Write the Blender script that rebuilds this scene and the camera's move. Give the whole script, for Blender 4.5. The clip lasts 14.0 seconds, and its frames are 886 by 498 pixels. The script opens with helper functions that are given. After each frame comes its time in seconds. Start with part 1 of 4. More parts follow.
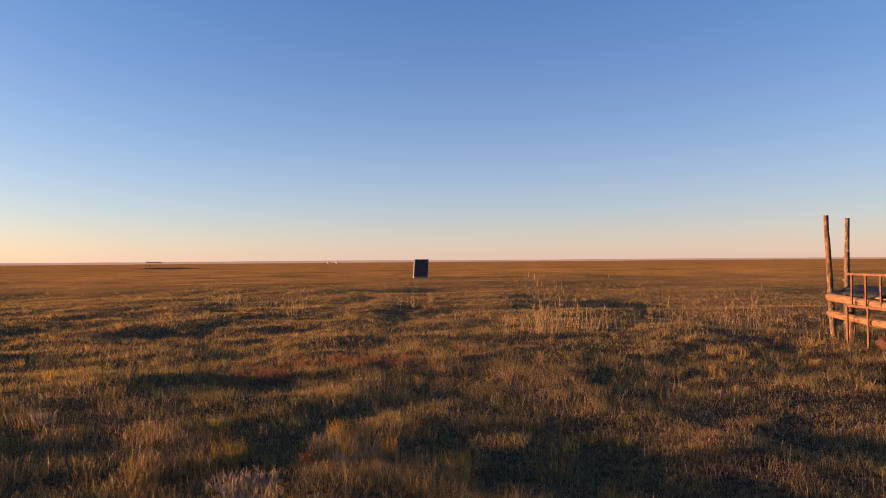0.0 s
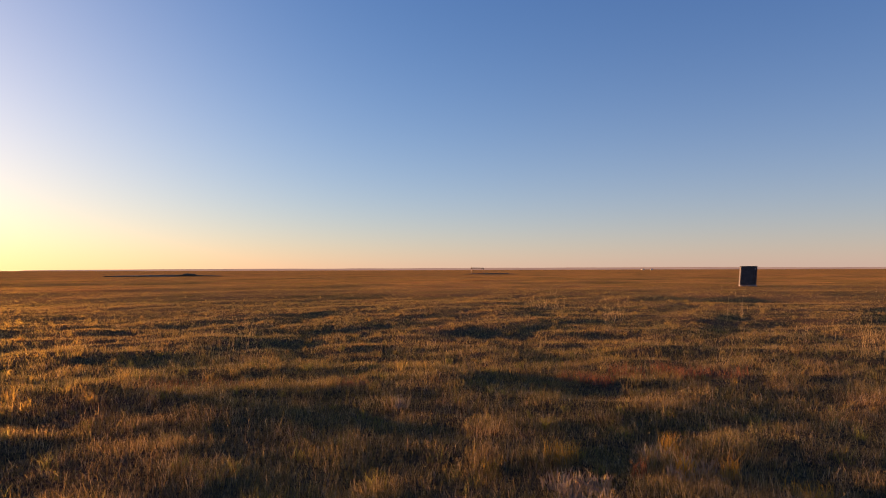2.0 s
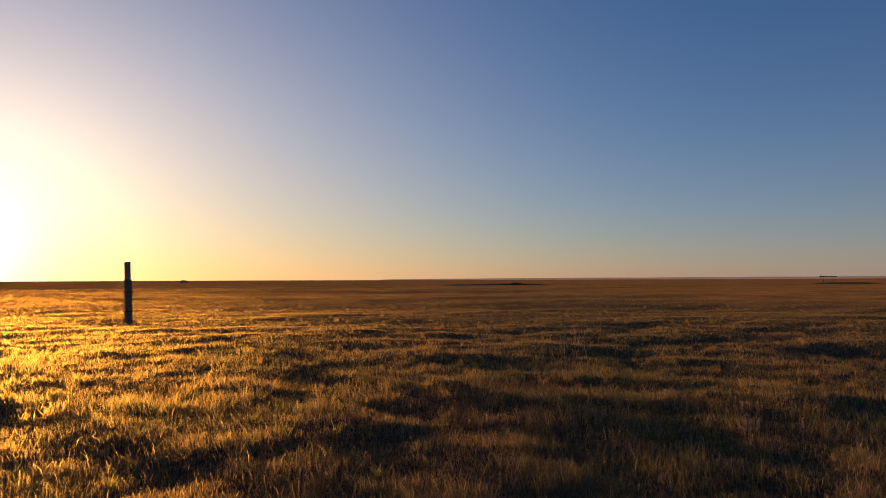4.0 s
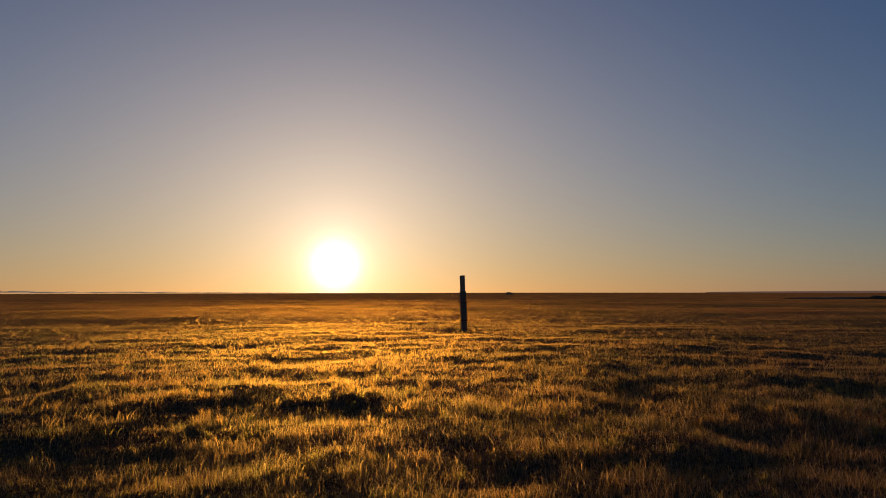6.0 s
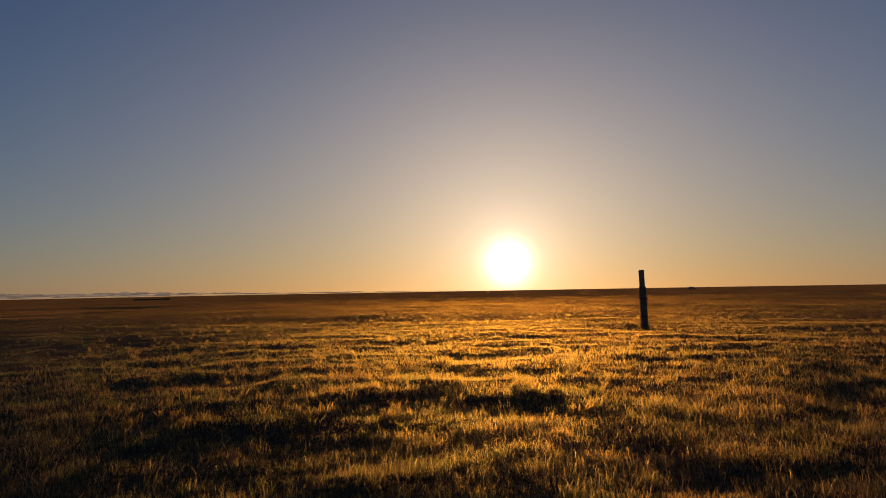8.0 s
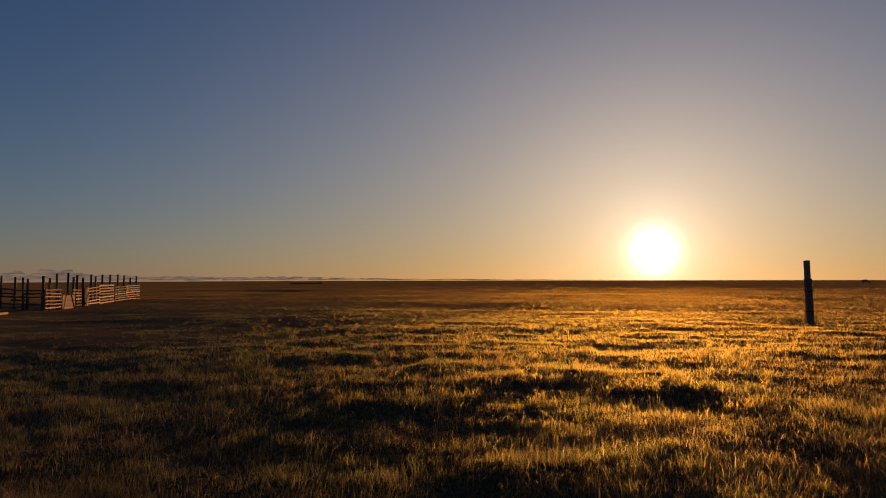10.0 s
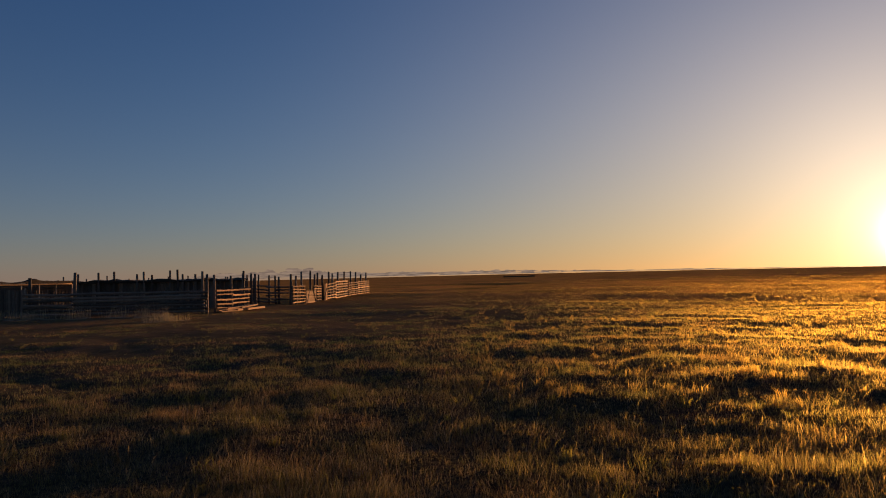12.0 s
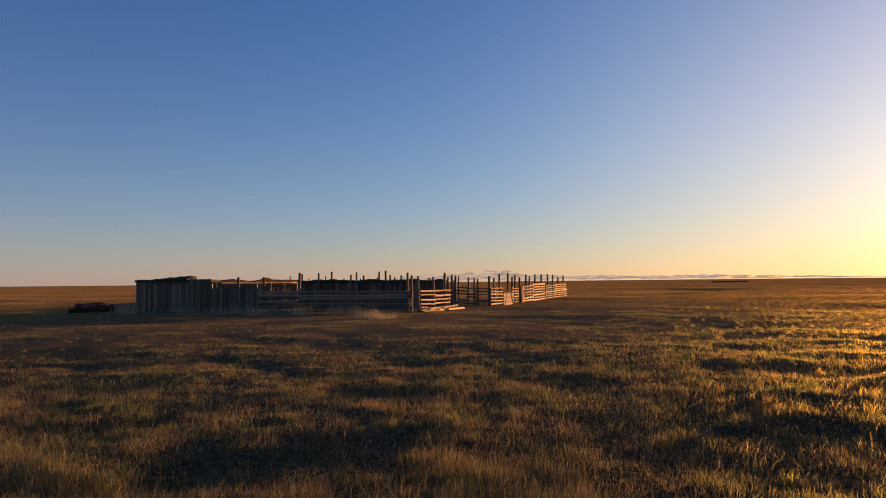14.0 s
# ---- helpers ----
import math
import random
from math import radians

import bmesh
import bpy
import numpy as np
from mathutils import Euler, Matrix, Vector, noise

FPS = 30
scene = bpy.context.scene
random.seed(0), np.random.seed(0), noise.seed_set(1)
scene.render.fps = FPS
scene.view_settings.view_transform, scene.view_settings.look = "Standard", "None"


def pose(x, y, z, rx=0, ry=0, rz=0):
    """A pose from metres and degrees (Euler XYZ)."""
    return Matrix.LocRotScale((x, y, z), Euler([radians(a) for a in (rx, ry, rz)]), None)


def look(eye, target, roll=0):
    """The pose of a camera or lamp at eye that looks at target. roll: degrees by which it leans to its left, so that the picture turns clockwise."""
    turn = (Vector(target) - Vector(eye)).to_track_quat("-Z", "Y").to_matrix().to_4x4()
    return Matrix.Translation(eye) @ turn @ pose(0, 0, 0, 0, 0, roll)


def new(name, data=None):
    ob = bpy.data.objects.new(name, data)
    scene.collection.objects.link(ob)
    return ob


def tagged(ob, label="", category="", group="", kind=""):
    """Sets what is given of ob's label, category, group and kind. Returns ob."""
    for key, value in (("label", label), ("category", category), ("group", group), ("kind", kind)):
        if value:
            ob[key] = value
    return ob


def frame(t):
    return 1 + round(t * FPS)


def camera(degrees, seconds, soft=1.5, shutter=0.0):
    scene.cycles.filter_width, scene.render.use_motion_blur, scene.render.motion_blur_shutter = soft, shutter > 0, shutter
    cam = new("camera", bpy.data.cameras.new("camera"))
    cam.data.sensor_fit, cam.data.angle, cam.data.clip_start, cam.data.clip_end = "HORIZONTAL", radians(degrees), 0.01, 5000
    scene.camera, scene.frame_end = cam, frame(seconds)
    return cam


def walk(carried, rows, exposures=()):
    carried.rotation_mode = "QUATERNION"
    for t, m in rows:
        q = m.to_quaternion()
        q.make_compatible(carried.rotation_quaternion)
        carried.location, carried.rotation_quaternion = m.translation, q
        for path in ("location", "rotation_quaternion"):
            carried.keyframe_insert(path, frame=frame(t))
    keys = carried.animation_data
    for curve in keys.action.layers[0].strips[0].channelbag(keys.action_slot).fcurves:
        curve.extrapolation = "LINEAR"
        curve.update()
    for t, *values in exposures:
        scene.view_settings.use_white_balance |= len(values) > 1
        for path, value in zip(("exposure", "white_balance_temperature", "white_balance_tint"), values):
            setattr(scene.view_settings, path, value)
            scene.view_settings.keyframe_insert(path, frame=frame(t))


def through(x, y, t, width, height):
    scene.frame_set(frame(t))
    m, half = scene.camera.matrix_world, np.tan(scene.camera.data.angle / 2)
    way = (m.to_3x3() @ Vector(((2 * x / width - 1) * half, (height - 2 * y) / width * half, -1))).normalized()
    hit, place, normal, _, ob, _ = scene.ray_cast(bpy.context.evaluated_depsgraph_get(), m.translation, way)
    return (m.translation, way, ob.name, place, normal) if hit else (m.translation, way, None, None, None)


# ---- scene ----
cam = camera(66.4, 14.0, 1.0)
# t, x, y, z, yaw, pitch, roll
PATH = [
    (0, 0.021, -0.001, 1.610, 0.000, 1.018, 0.450),
    (0.5, -0.019, 0.003, 1.607, 7.082, 1.345, 0.064),
    (1, -0.058, -0.004, 1.595, 13.796, 1.486, 0.284),
    (1.5, -0.085, -0.022, 1.606, 19.853, 1.523, 0.420),
    (2, -0.119, -0.005, 1.597, 26.003, 1.707, 0.178),
    (2.5, -0.129, -0.022, 1.594, 32.103, 2.051, 0.711),
    (3, -0.132, -0.054, 1.593, 37.739, 2.382, 0.856),
    (3.5, -0.170, -0.075, 1.587, 44.710, 2.555, 0.414),
    (4, -0.208, -0.112, 1.606, 52.674, 2.564, 0.261),
    (4.2, -0.222, -0.113, 1.600, 55.509, 2.666, 0.383),
    (6.5, -0.242, -0.217, 1.604, 83.879, 3.929, 0.450),
    (7, -0.257, -0.237, 1.608, 87.292, 4.107, 0.604),
    (7.5, -0.236, -0.243, 1.595, 90.379, 3.826, -0.472),
    (7.7, -0.236, -0.249, 1.600, 91.917, 3.761, 0.172),
    (9.8, -0.222, -0.318, 1.600, 102.845, 2.330, 0.080),
    (10, -0.222, -0.326, 1.600, 105.527, 2.648, 0.062),
    (10.5, -0.221, -0.343, 1.600, 111.352, 2.644, 0.312),
    (11, -0.219, -0.357, 1.600, 114.700, 2.133, 0.107),
    (11.5, -0.216, -0.367, 1.600, 118.303, 1.940, 0.370),
    (12, -0.212, -0.373, 1.600, 123.299, 2.203, 1.196),
    (12.5, -0.208, -0.377, 1.600, 127.959, 1.812, 0.502),
    (13, -0.203, -0.377, 1.600, 130.596, 1.736, 0.426),
    (13.5, -0.196, -0.372, 1.600, 134.643, 2.319, 0.340),
    (14, -0.189, -0.364, 1.600, 139.862, 2.674, 0.439),
]

walk(cam, [(t, pose(x, y, z, 90 + p, 0, a) @ pose(0, 0, 0, 0, 0, -r)) for t, x, y, z, a, p, r in PATH],
     exposures=[(0, 1.89, 7760, 21.5), (2, 1.57, 7760, 22.5), (3, 1.17, 7420, 20.5), (3.5, 0.88, 7260, 18), (4.2, 0.52, 7140, 18), (6.5, -0.36, 7140, 18), (10, -0.46, 7120, 18), (11, -0.38, 7060, 18), (12.5, 0.32, 7060, 18), (13.5, 0.88, 7060, 18), (14, 1.10, 7060, 18)])

# ---- light ----
SUN_AZ, SUN_EL = radians(88.2), radians(2.3)
SUN_DIR = Vector((-math.sin(SUN_AZ) * math.cos(SUN_EL), math.cos(SUN_AZ) * math.cos(SUN_EL), math.sin(SUN_EL)))
world = bpy.data.worlds.new("evening_sky")
scene.world = world
world.use_nodes = True
wn, wl = world.node_tree.nodes, world.node_tree.links
wn.clear()
sky = wn.new("ShaderNodeTexSky")
sky.sky_type = "NISHITA"
sky.sun_disc = False
sky.sun_elevation = SUN_EL
sky.sun_rotation = -SUN_AZ
sky.altitude = 1000
sky.air_density, sky.dust_density, sky.ozone_density = 1.0, 0.32, 2.8
wbg = wn.new("ShaderNodeBackground")
wbg.inputs["Strength"].default_value = 0.105
wout = wn.new("ShaderNodeOutputWorld")
# the sun's own disc and the aureole round it
wco = wn.new("ShaderNodeTexCoord")
wdot = wn.new("ShaderNodeVectorMath")
wdot.operation = "DOT_PRODUCT"
wdot.inputs[1].default_value = SUN_DIR
wl.new(wco.outputs["Generated"], wdot.inputs[0])
wclamp = wn.new("ShaderNodeMath")
wclamp.operation = "MAXIMUM"
wclamp.inputs[1].default_value = 0.0
wl.new(wdot.outputs["Value"], wclamp.inputs[0])

def glow(power, gain, tint):
    """A round glow about the sun."""
    pw = wn.new("ShaderNodeMath")
    pw.operation = "POWER"
    pw.inputs[1].default_value = power
    wl.new(wclamp.outputs[0], pw.inputs[0])
    sc = wn.new("ShaderNodeVectorMath")
    sc.operation = "SCALE"
    sc.inputs[0].default_value = [c * gain for c in tint]
    wl.new(pw.outputs[0], sc.inputs["Scale"])
    return sc.outputs[0]


def combine(operation, first, second):
    nd = wn.new("ShaderNodeVectorMath")
    nd.operation = operation
    wl.new(first, nd.inputs[0])
    wl.new(second, nd.inputs[1])
    return nd.outputs[0]


# pale evening haze, thickest at the horizon, and the blue above it
wsep = wn.new("ShaderNodeSeparateXYZ")
wl.new(wco.outputs["Generated"], wsep.inputs[0])
wlow = wn.new("ShaderNodeMath")
wlow.operation = "SUBTRACT"
wlow.use_clamp = True
wlow.inputs[0].default_value = 1.0
wl.new(wsep.outputs["Z"], wlow.inputs[1])
wpow = wn.new("ShaderNodeMath")
wpow.operation = "POWER"
wpow.inputs[1].default_value = 6.5
wl.new(wlow.outputs[0], wpow.inputs[0])
whaze = wn.new("ShaderNodeVectorMath")
whaze.operation = "MULTIPLY_ADD"
wl.new(wpow.outputs[0], whaze.inputs[0])
whaze.inputs[1].default_value = (0.69, 0.71, 0.63)
whaze.inputs[2].default_value = (0.0, 0.035, 0.33)
# the clear sky pales into the haze low down
wdim = wn.new("ShaderNodeMix")
wdim.data_type = "RGBA"
wl.new(wpow.outputs[0], wdim.inputs[0])
wdim.inputs[6].default_value = (0.665, 0.885, 1.045, 1.0)
wdim.inputs[7].default_value = (0.74, 0.69, 0.90, 1.0)
wthin = wn.new("ShaderNodeVectorMath")
wthin.operation = "MULTIPLY"
wl.new(sky.outputs[0], wthin.inputs[0])
wl.new(wdim.outputs[2], wthin.inputs[1])
# the broad glow hugs the horizon
wflat = wn.new("ShaderNodeMath")
wflat.operation = "POWER"
wflat.inputs[1].default_value = 2.0
wl.new(wlow.outputs[0], wflat.inputs[0])
wbroad = combine("MULTIPLY", glow(7.0, 4.7, (1.0, 0.80, 0.55)), wflat.outputs[0])
wsum2 = combine("ADD", combine("ADD", wthin.outputs[0], wbroad), whaze.outputs[0])
# a soft shoulder compresses the brightest part of the sky
wden = wn.new("ShaderNodeVectorMath")
wden.operation = "MULTIPLY_ADD"
wl.new(wsum2, wden.inputs[0])
wden.inputs[1].default_value = (0.045, 0.045, 0.045)
wden.inputs[2].default_value = (0.85, 0.85, 0.85)
wsoft = wn.new("ShaderNodeVectorMath")
wsoft.operation = "DIVIDE"
wl.new(wsum2, wsoft.inputs[0])
wl.new(wden.outputs[0], wsoft.inputs[1])
# dust low down beneath the sun, golden
wlowsun = wn.new("ShaderNodeMath")
wlowsun.operation = "POWER"
wlowsun.inputs[1].default_value = 3.6
wl.new(wclamp.outputs[0], wlowsun.inputs[0])
wlow2 = wn.new("ShaderNodeMath")
wlow2.operation = "MULTIPLY"
wl.new(wlowsun.outputs[0], wlow2.inputs[0])
wl.new(wpow.outputs[0], wlow2.inputs[1])
wgold = wn.new("ShaderNodeMix")
wgold.data_type = "RGBA"
wl.new(wlow2.outputs[0], wgold.inputs[0])
wgold.inputs[6].default_value = (1.0, 1.0, 1.0, 1.0)
wgold.inputs[7].default_value = (0.97, 0.72, 0.34, 1.0)
wend = combine("MULTIPLY", wsoft.outputs[0], wgold.outputs[2])
for power, gain, tint in ((28.0, 2.6, (1.0, 0.76, 0.46)), (90.0, 3.0, (1.0, 0.80, 0.56)), (500.0, 5.0, (1.0, 0.82, 0.70)), (3000.0, 30.0, (1.0, 0.9, 0.75))):
    wend = combine("ADD", wend, glow(power, gain, tint))
wl.new(wend, wbg.inputs["Color"])
wl.new(wbg.outputs[0], wout.inputs[0])

sun = new("sun", bpy.data.lights.new("sun", "SUN"))
sun.data.energy = 5.0
sun.data.angle = radians(0.53)
sun.data.color = (1.0, 0.56, 0.27)
sun.matrix_world = look(SUN_DIR * 200, (0, 0, 0))


# ---- materials ----
class Mat:
    """A node material with a few shorthands."""

    def __init__(self, name):
        self.m = bpy.data.materials.new(name)
        self.m.use_nodes = True
        self.n, self.l = self.m.node_tree.nodes, self.m.node_tree.links
        self.n.clear()
        self.out = self.n.new("ShaderNodeOutputMaterial")

    def node(self, kind, **sockets):
        nd = self.n.new(kind)
        for k, v in sockets.items():
            self.put(nd.inputs[k], v)
        return nd

    def put(self, socket, v):
        if isinstance(v, bpy.types.NodeSocket):
            self.l.new(v, socket)
        else:
            socket.default_value = v

    def coord(self, which="Object", scale=(1, 1, 1)):
        c = self.n.new("ShaderNodeTexCoord").outputs[which] if which != "Position" else self.n.new("ShaderNodeNewGeometry").outputs["Position"]
        mp = self.n.new("ShaderNodeMapping")
        self.l.new(c, mp.inputs["Vector"])
        mp.inputs["Scale"].default_value = scale
        return mp.outputs[0]

    def noise(self, vec, scale, detail=4.0, rough=0.6):
        nd = self.n.new("ShaderNodeTexNoise")
        self.l.new(vec, nd.inputs["Vector"])
        nd.inputs["Scale"].default_value, nd.inputs["Detail"].default_value, nd.inputs["Roughness"].default_value = scale, detail, rough
        return nd.outputs["Fac"]

    def ramp(self, fac, stops):
        nd = self.n.new("ShaderNodeValToRGB")
        self.l.new(fac, nd.inputs[0])
        e = nd.color_ramp.elements
        while len(e) < len(stops):
            e.new(0.5)
        for el, (p, c) in zip(e, stops):
            el.position = p
            el.color = (*c, 1) if len(c) == 3 else c
        return nd.outputs[0]

    def mix(self, fac, a, b, blend="MIX"):
        nd = self.n.new("ShaderNodeMix")
        nd.data_type = "RGBA"
        nd.blend_type = blend
        self.put(nd.inputs[0], fac)
        self.put(nd.inputs[6], a if isinstance(a, bpy.types.NodeSocket) else (*a, 1))
        self.put(nd.inputs[7], b if isinstance(b, bpy.types.NodeSocket) else (*b, 1))
        return nd.outputs[2]

    def random(self):
        return self.n.new("ShaderNodeObjectInfo").outputs["Random"]

    def island(self):
        return self.n.new("ShaderNodeNewGeometry").outputs["Random Per Island"]

    def bump(self, height, strength=0.4, distance=0.01):
        nd = self.n.new("ShaderNodeBump")
        self.l.new(height, nd.inputs["Height"])
        nd.inputs["Strength"].default_value, nd.inputs["Distance"].default_value = strength, distance
        return nd.outputs[0]

    def surface(self, color, rough=0.8, metal=0.0, normal=None, spec=0.3):
        b = self.n.new("ShaderNodeBsdfPrincipled")
        self.put(b.inputs["Base Color"], color if isinstance(color, bpy.types.NodeSocket) else (*color, 1))
        self.put(b.inputs["Roughness"], rough)
        b.inputs["Metallic"].default_value = metal
        b.inputs["Specular IOR Level"].default_value = spec
        if normal is not None:
            self.l.new(normal, b.inputs["Normal"])
        self.l.new(b.outputs[0], self.out.inputs[0])
        return self.m

    def leafy(self, color, through=0.4):
        """A thin leaf: light passes through it yellow-green."""
        d = self.node("ShaderNodeBsdfDiffuse", Color=self.mix(1.0, color, (1.28, 1.26, 1.32), "MULTIPLY"))
        t = self.node("ShaderNodeBsdfTranslucent", Color=self.mix(1.0, color, (1.28, 1.18, 1.0), "MULTIPLY"))
        mx = self.node("ShaderNodeMixShader", Fac=through)
        self.l.new(d.outputs[0], mx.inputs[1])
        self.l.new(t.outputs[0], mx.inputs[2])
        # dry blades pass the light on mostly straight ahead, so they glow against the sun
        ahead = self.node("ShaderNodeBsdfRefraction", Color=self.mix(1.0, color, (2.3, 2.1, 0.7), "MULTIPLY"), Roughness=1.0, IOR=1.42)
        leaf = self.node("ShaderNodeMixShader", Fac=0.36)
        self.l.new(mx.outputs[0], leaf.inputs[1])
        self.l.new(ahead.outputs[0], leaf.inputs[2])
        self.l.new(leaf.outputs[0], self.out.inputs[0])
        return self.m


def grass_colour(m, pos):
    """Steppe grass: patches of dull green, straw gold, rust and dusky mauve."""
    broad = m.noise(pos, 0.16, 3.0)
    fine = m.noise(pos, 1.2, 5.0, 0.68)
    col = m.ramp(fine, [(0.30, (0.066, 0.084, 0.040)), (0.43, (0.140, 0.122, 0.062)), (0.55, (0.245, 0.165, 0.085)), (0.66, (0.235, 0.118, 0.080))])
    tone = m.ramp(broad, [(0.36, (0.080, 0.090, 0.042)), (0.51, (0.225, 0.160, 0.080)), (0.62, (0.225, 0.125, 0.088))])
    col = m.mix(0.45, col, tone)
    herb = m.ramp(m.noise(m.coord("Position", (0.6, 0.6, 0.6)), 1.0, 4.0, 0.6), [(0.57, (0, 0, 0)), (0.66, (0.6, 0.6, 0.6))])
    return m.mix(herb, col, (0.150, 0.085, 0.078))


def distance_from(m, pos, centre, lo, hi, at_lo, at_hi):
    """A value that goes from at_lo to at_hi between two distances from a place."""
    d = m.node("ShaderNodeVectorMath")
    d.operation = "DISTANCE"
    m.l.new(pos, d.inputs[0])
    d.inputs[1].default_value = centre
    r = m.node("ShaderNodeMapRange", Value=d.outputs["Value"])
    for k, v in (("From Min", lo), ("From Max", hi), ("To Min", at_lo), ("To Max", at_hi)):
        r.inputs[k].default_value = v
    return r.outputs[0]


YARD = (-17.0, -26.0, 0.0)


def trampled(m, pos, col):
    """Short grey-green turf round the corral, with earthy strips."""
    fine = m.noise(m.coord("Position", (0.9, 0.9, 0.9)), 1.0, 5.0, 0.62)
    near = distance_from(m, pos, YARD, 14.0, 30.0, 0.85, 0.0)
    return m.mix(near, col, m.ramp(fine, [(0.36, (0.070, 0.105, 0.048)), (0.45, (0.150, 0.170, 0.085)), (0.52, (0.225, 0.185, 0.112)), (0.60, (0.235, 0.155, 0.105)), (0.68, (0.180, 0.105, 0.075))]))


def plain_colour(m, pos):
    """The open plain far off: long streaks of straw and olive."""
    long = m.noise(m.coord("Position", (0.045, 0.045, 0.045)), 1.0, 5.0, 0.62)
    patch = m.noise(m.coord("Position", (0.22, 0.22, 0.22)), 1.0, 4.0, 0.6)
    far = m.ramp(long, [(0.36, (0.115, 0.094, 0.040)), (0.46, (0.225, 0.156, 0.066)), (0.55, (0.310, 0.198, 0.088)), (0.66, (0.225, 0.118, 0.064))])
    near = m.ramp(patch, [(0.38, (0.092, 0.076, 0.036)), (0.48, (0.215, 0.150, 0.066)), (0.56, (0.300, 0.190, 0.086)), (0.64, (0.180, 0.094, 0.060))])
    return m.mix(0.45, far, near)


def make_ground():
    m = Mat("steppe_soil")
    pos = m.coord("Position")
    far = distance_from(m, pos, (0.0, 0.0, 0.0), 14.0, 70.0, 0.0, 1.0)
    g = m.mix(far, grass_colour(m, pos), plain_colour(m, pos))
    soil = m.ramp(m.noise(pos, 3.0, 6.0), [(0.3, (0.040, 0.034, 0.024)), (0.7, (0.092, 0.074, 0.052))])
    litter = m.ramp(m.noise(pos, 14.0, 5.0), [(0.36, (0, 0, 0)), (0.58, (1, 1, 1))])
    col = m.mix(m.mix(far, litter, (0.12, 0.12, 0.12)), g, soil)
    bare = m.ramp(m.noise(pos, 1.7, 5.0), [(0.3, (0.075, 0.078, 0.048)), (0.7, (0.165, 0.130, 0.092))])
    col = m.mix(distance_from(m, pos, YARD, 12.0, 26.0, 0.8, 0.0), col, bare)
    m.surface(col, 0.95, 0.0, m.bump(m.noise(pos, 7.0, 8.0, 0.75), 1.0, 0.16), 0.0)
    base = m.out.inputs[0].links[0].from_socket
    # a nap of fine upright fibres: brightened sheen, stronger outward, standing in for sunlit blades
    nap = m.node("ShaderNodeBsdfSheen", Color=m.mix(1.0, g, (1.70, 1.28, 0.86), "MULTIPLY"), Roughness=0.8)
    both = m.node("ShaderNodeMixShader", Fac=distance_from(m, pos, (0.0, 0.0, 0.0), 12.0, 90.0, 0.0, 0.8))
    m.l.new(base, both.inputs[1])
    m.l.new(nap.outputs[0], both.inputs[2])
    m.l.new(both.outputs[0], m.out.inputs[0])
    return m.m


def make_grass(name, tint=None, amount=0.0, through=0.42, own_part=0.5, yard=False):
    m = Mat(name)
    pos = m.coord("Position")
    g = grass_colour(m, pos)
    own = m.ramp(m.island(), [(0.0, (0.066, 0.082, 0.038)), (0.25, (0.118, 0.114, 0.058)), (0.48, (0.185, 0.132, 0.074)), (0.70, (0.245, 0.184, 0.122)), (0.92, (0.42, 0.36, 0.29))])
    col = m.mix(own_part, g, own)
    if tint:
        col = m.mix(amount, col, tint)
    if yard:
        # away from the middle, colours turn to the plain's more even straw and olive
        col = m.mix(distance_from(m, pos, (0.0, 0.0, 0.0), 12.0, 60.0, 0.0, 0.9), col, plain_colour(m, pos))
        col = trampled(m, pos, col)
    return m.leafy(col, through)


def make_wood(name, dark, light, grain=(5, 5, 5)):
    m = Mat(name)
    gen = m.coord("Generated", grain)
    big = m.noise(gen, 2.2, 6.0, 0.65)
    fine = m.noise(m.coord("Object", (1, 1, 1)), 26.0, 5.0, 0.7)
    base = m.ramp(big, [(0.28, dark), (0.72, light)])
    base = m.mix(m.ramp(fine, [(0.35, (0, 0, 0)), (0.80, (0.5, 0.5, 0.5))]), base, [c * 0.45 for c in dark])
    tone = m.ramp(m.random(), [(0.0, (0.60, 0.58, 0.56)), (0.6, (1.0, 0.97, 0.93)), (1.0, (1.75, 1.66, 1.55))])
    return m.surface(m.mix(1.0, base, tone, "MULTIPLY"), 0.85, 0.0, m.bump(fine, 0.5, 0.01), 0.2)


def make_log(name, grain, shreds):
    """Peeled log: bare wood with long cracks and a few shreds of bark. grain: how the noise is stretched along the log."""
    m = Mat(name)
    long = m.noise(m.coord("Object", grain), 1.0, 6.0, 0.65)
    knots = m.noise(m.coord("Object", (7, 7, 7)), 1.0, 4.0, 0.6)
    bare = m.ramp(long, [(0.30, (0.060, 0.028, 0.016)), (0.46, (0.140, 0.078, 0.045)), (0.70, (0.225, 0.136, 0.082))])
    bark = m.ramp(long, [(0.38, (0.030, 0.019, 0.016)), (0.55, (0.085, 0.052, 0.042)), (0.70, (0.170, 0.110, 0.088))])
    col = m.mix(m.ramp(knots, [(shreds, (0, 0, 0)), (shreds + 0.1, (0.9, 0.9, 0.9))]), bare, bark)
    return m.surface(col, 0.85, 0.0, m.bump(long, 0.6, 0.015), 0.2)


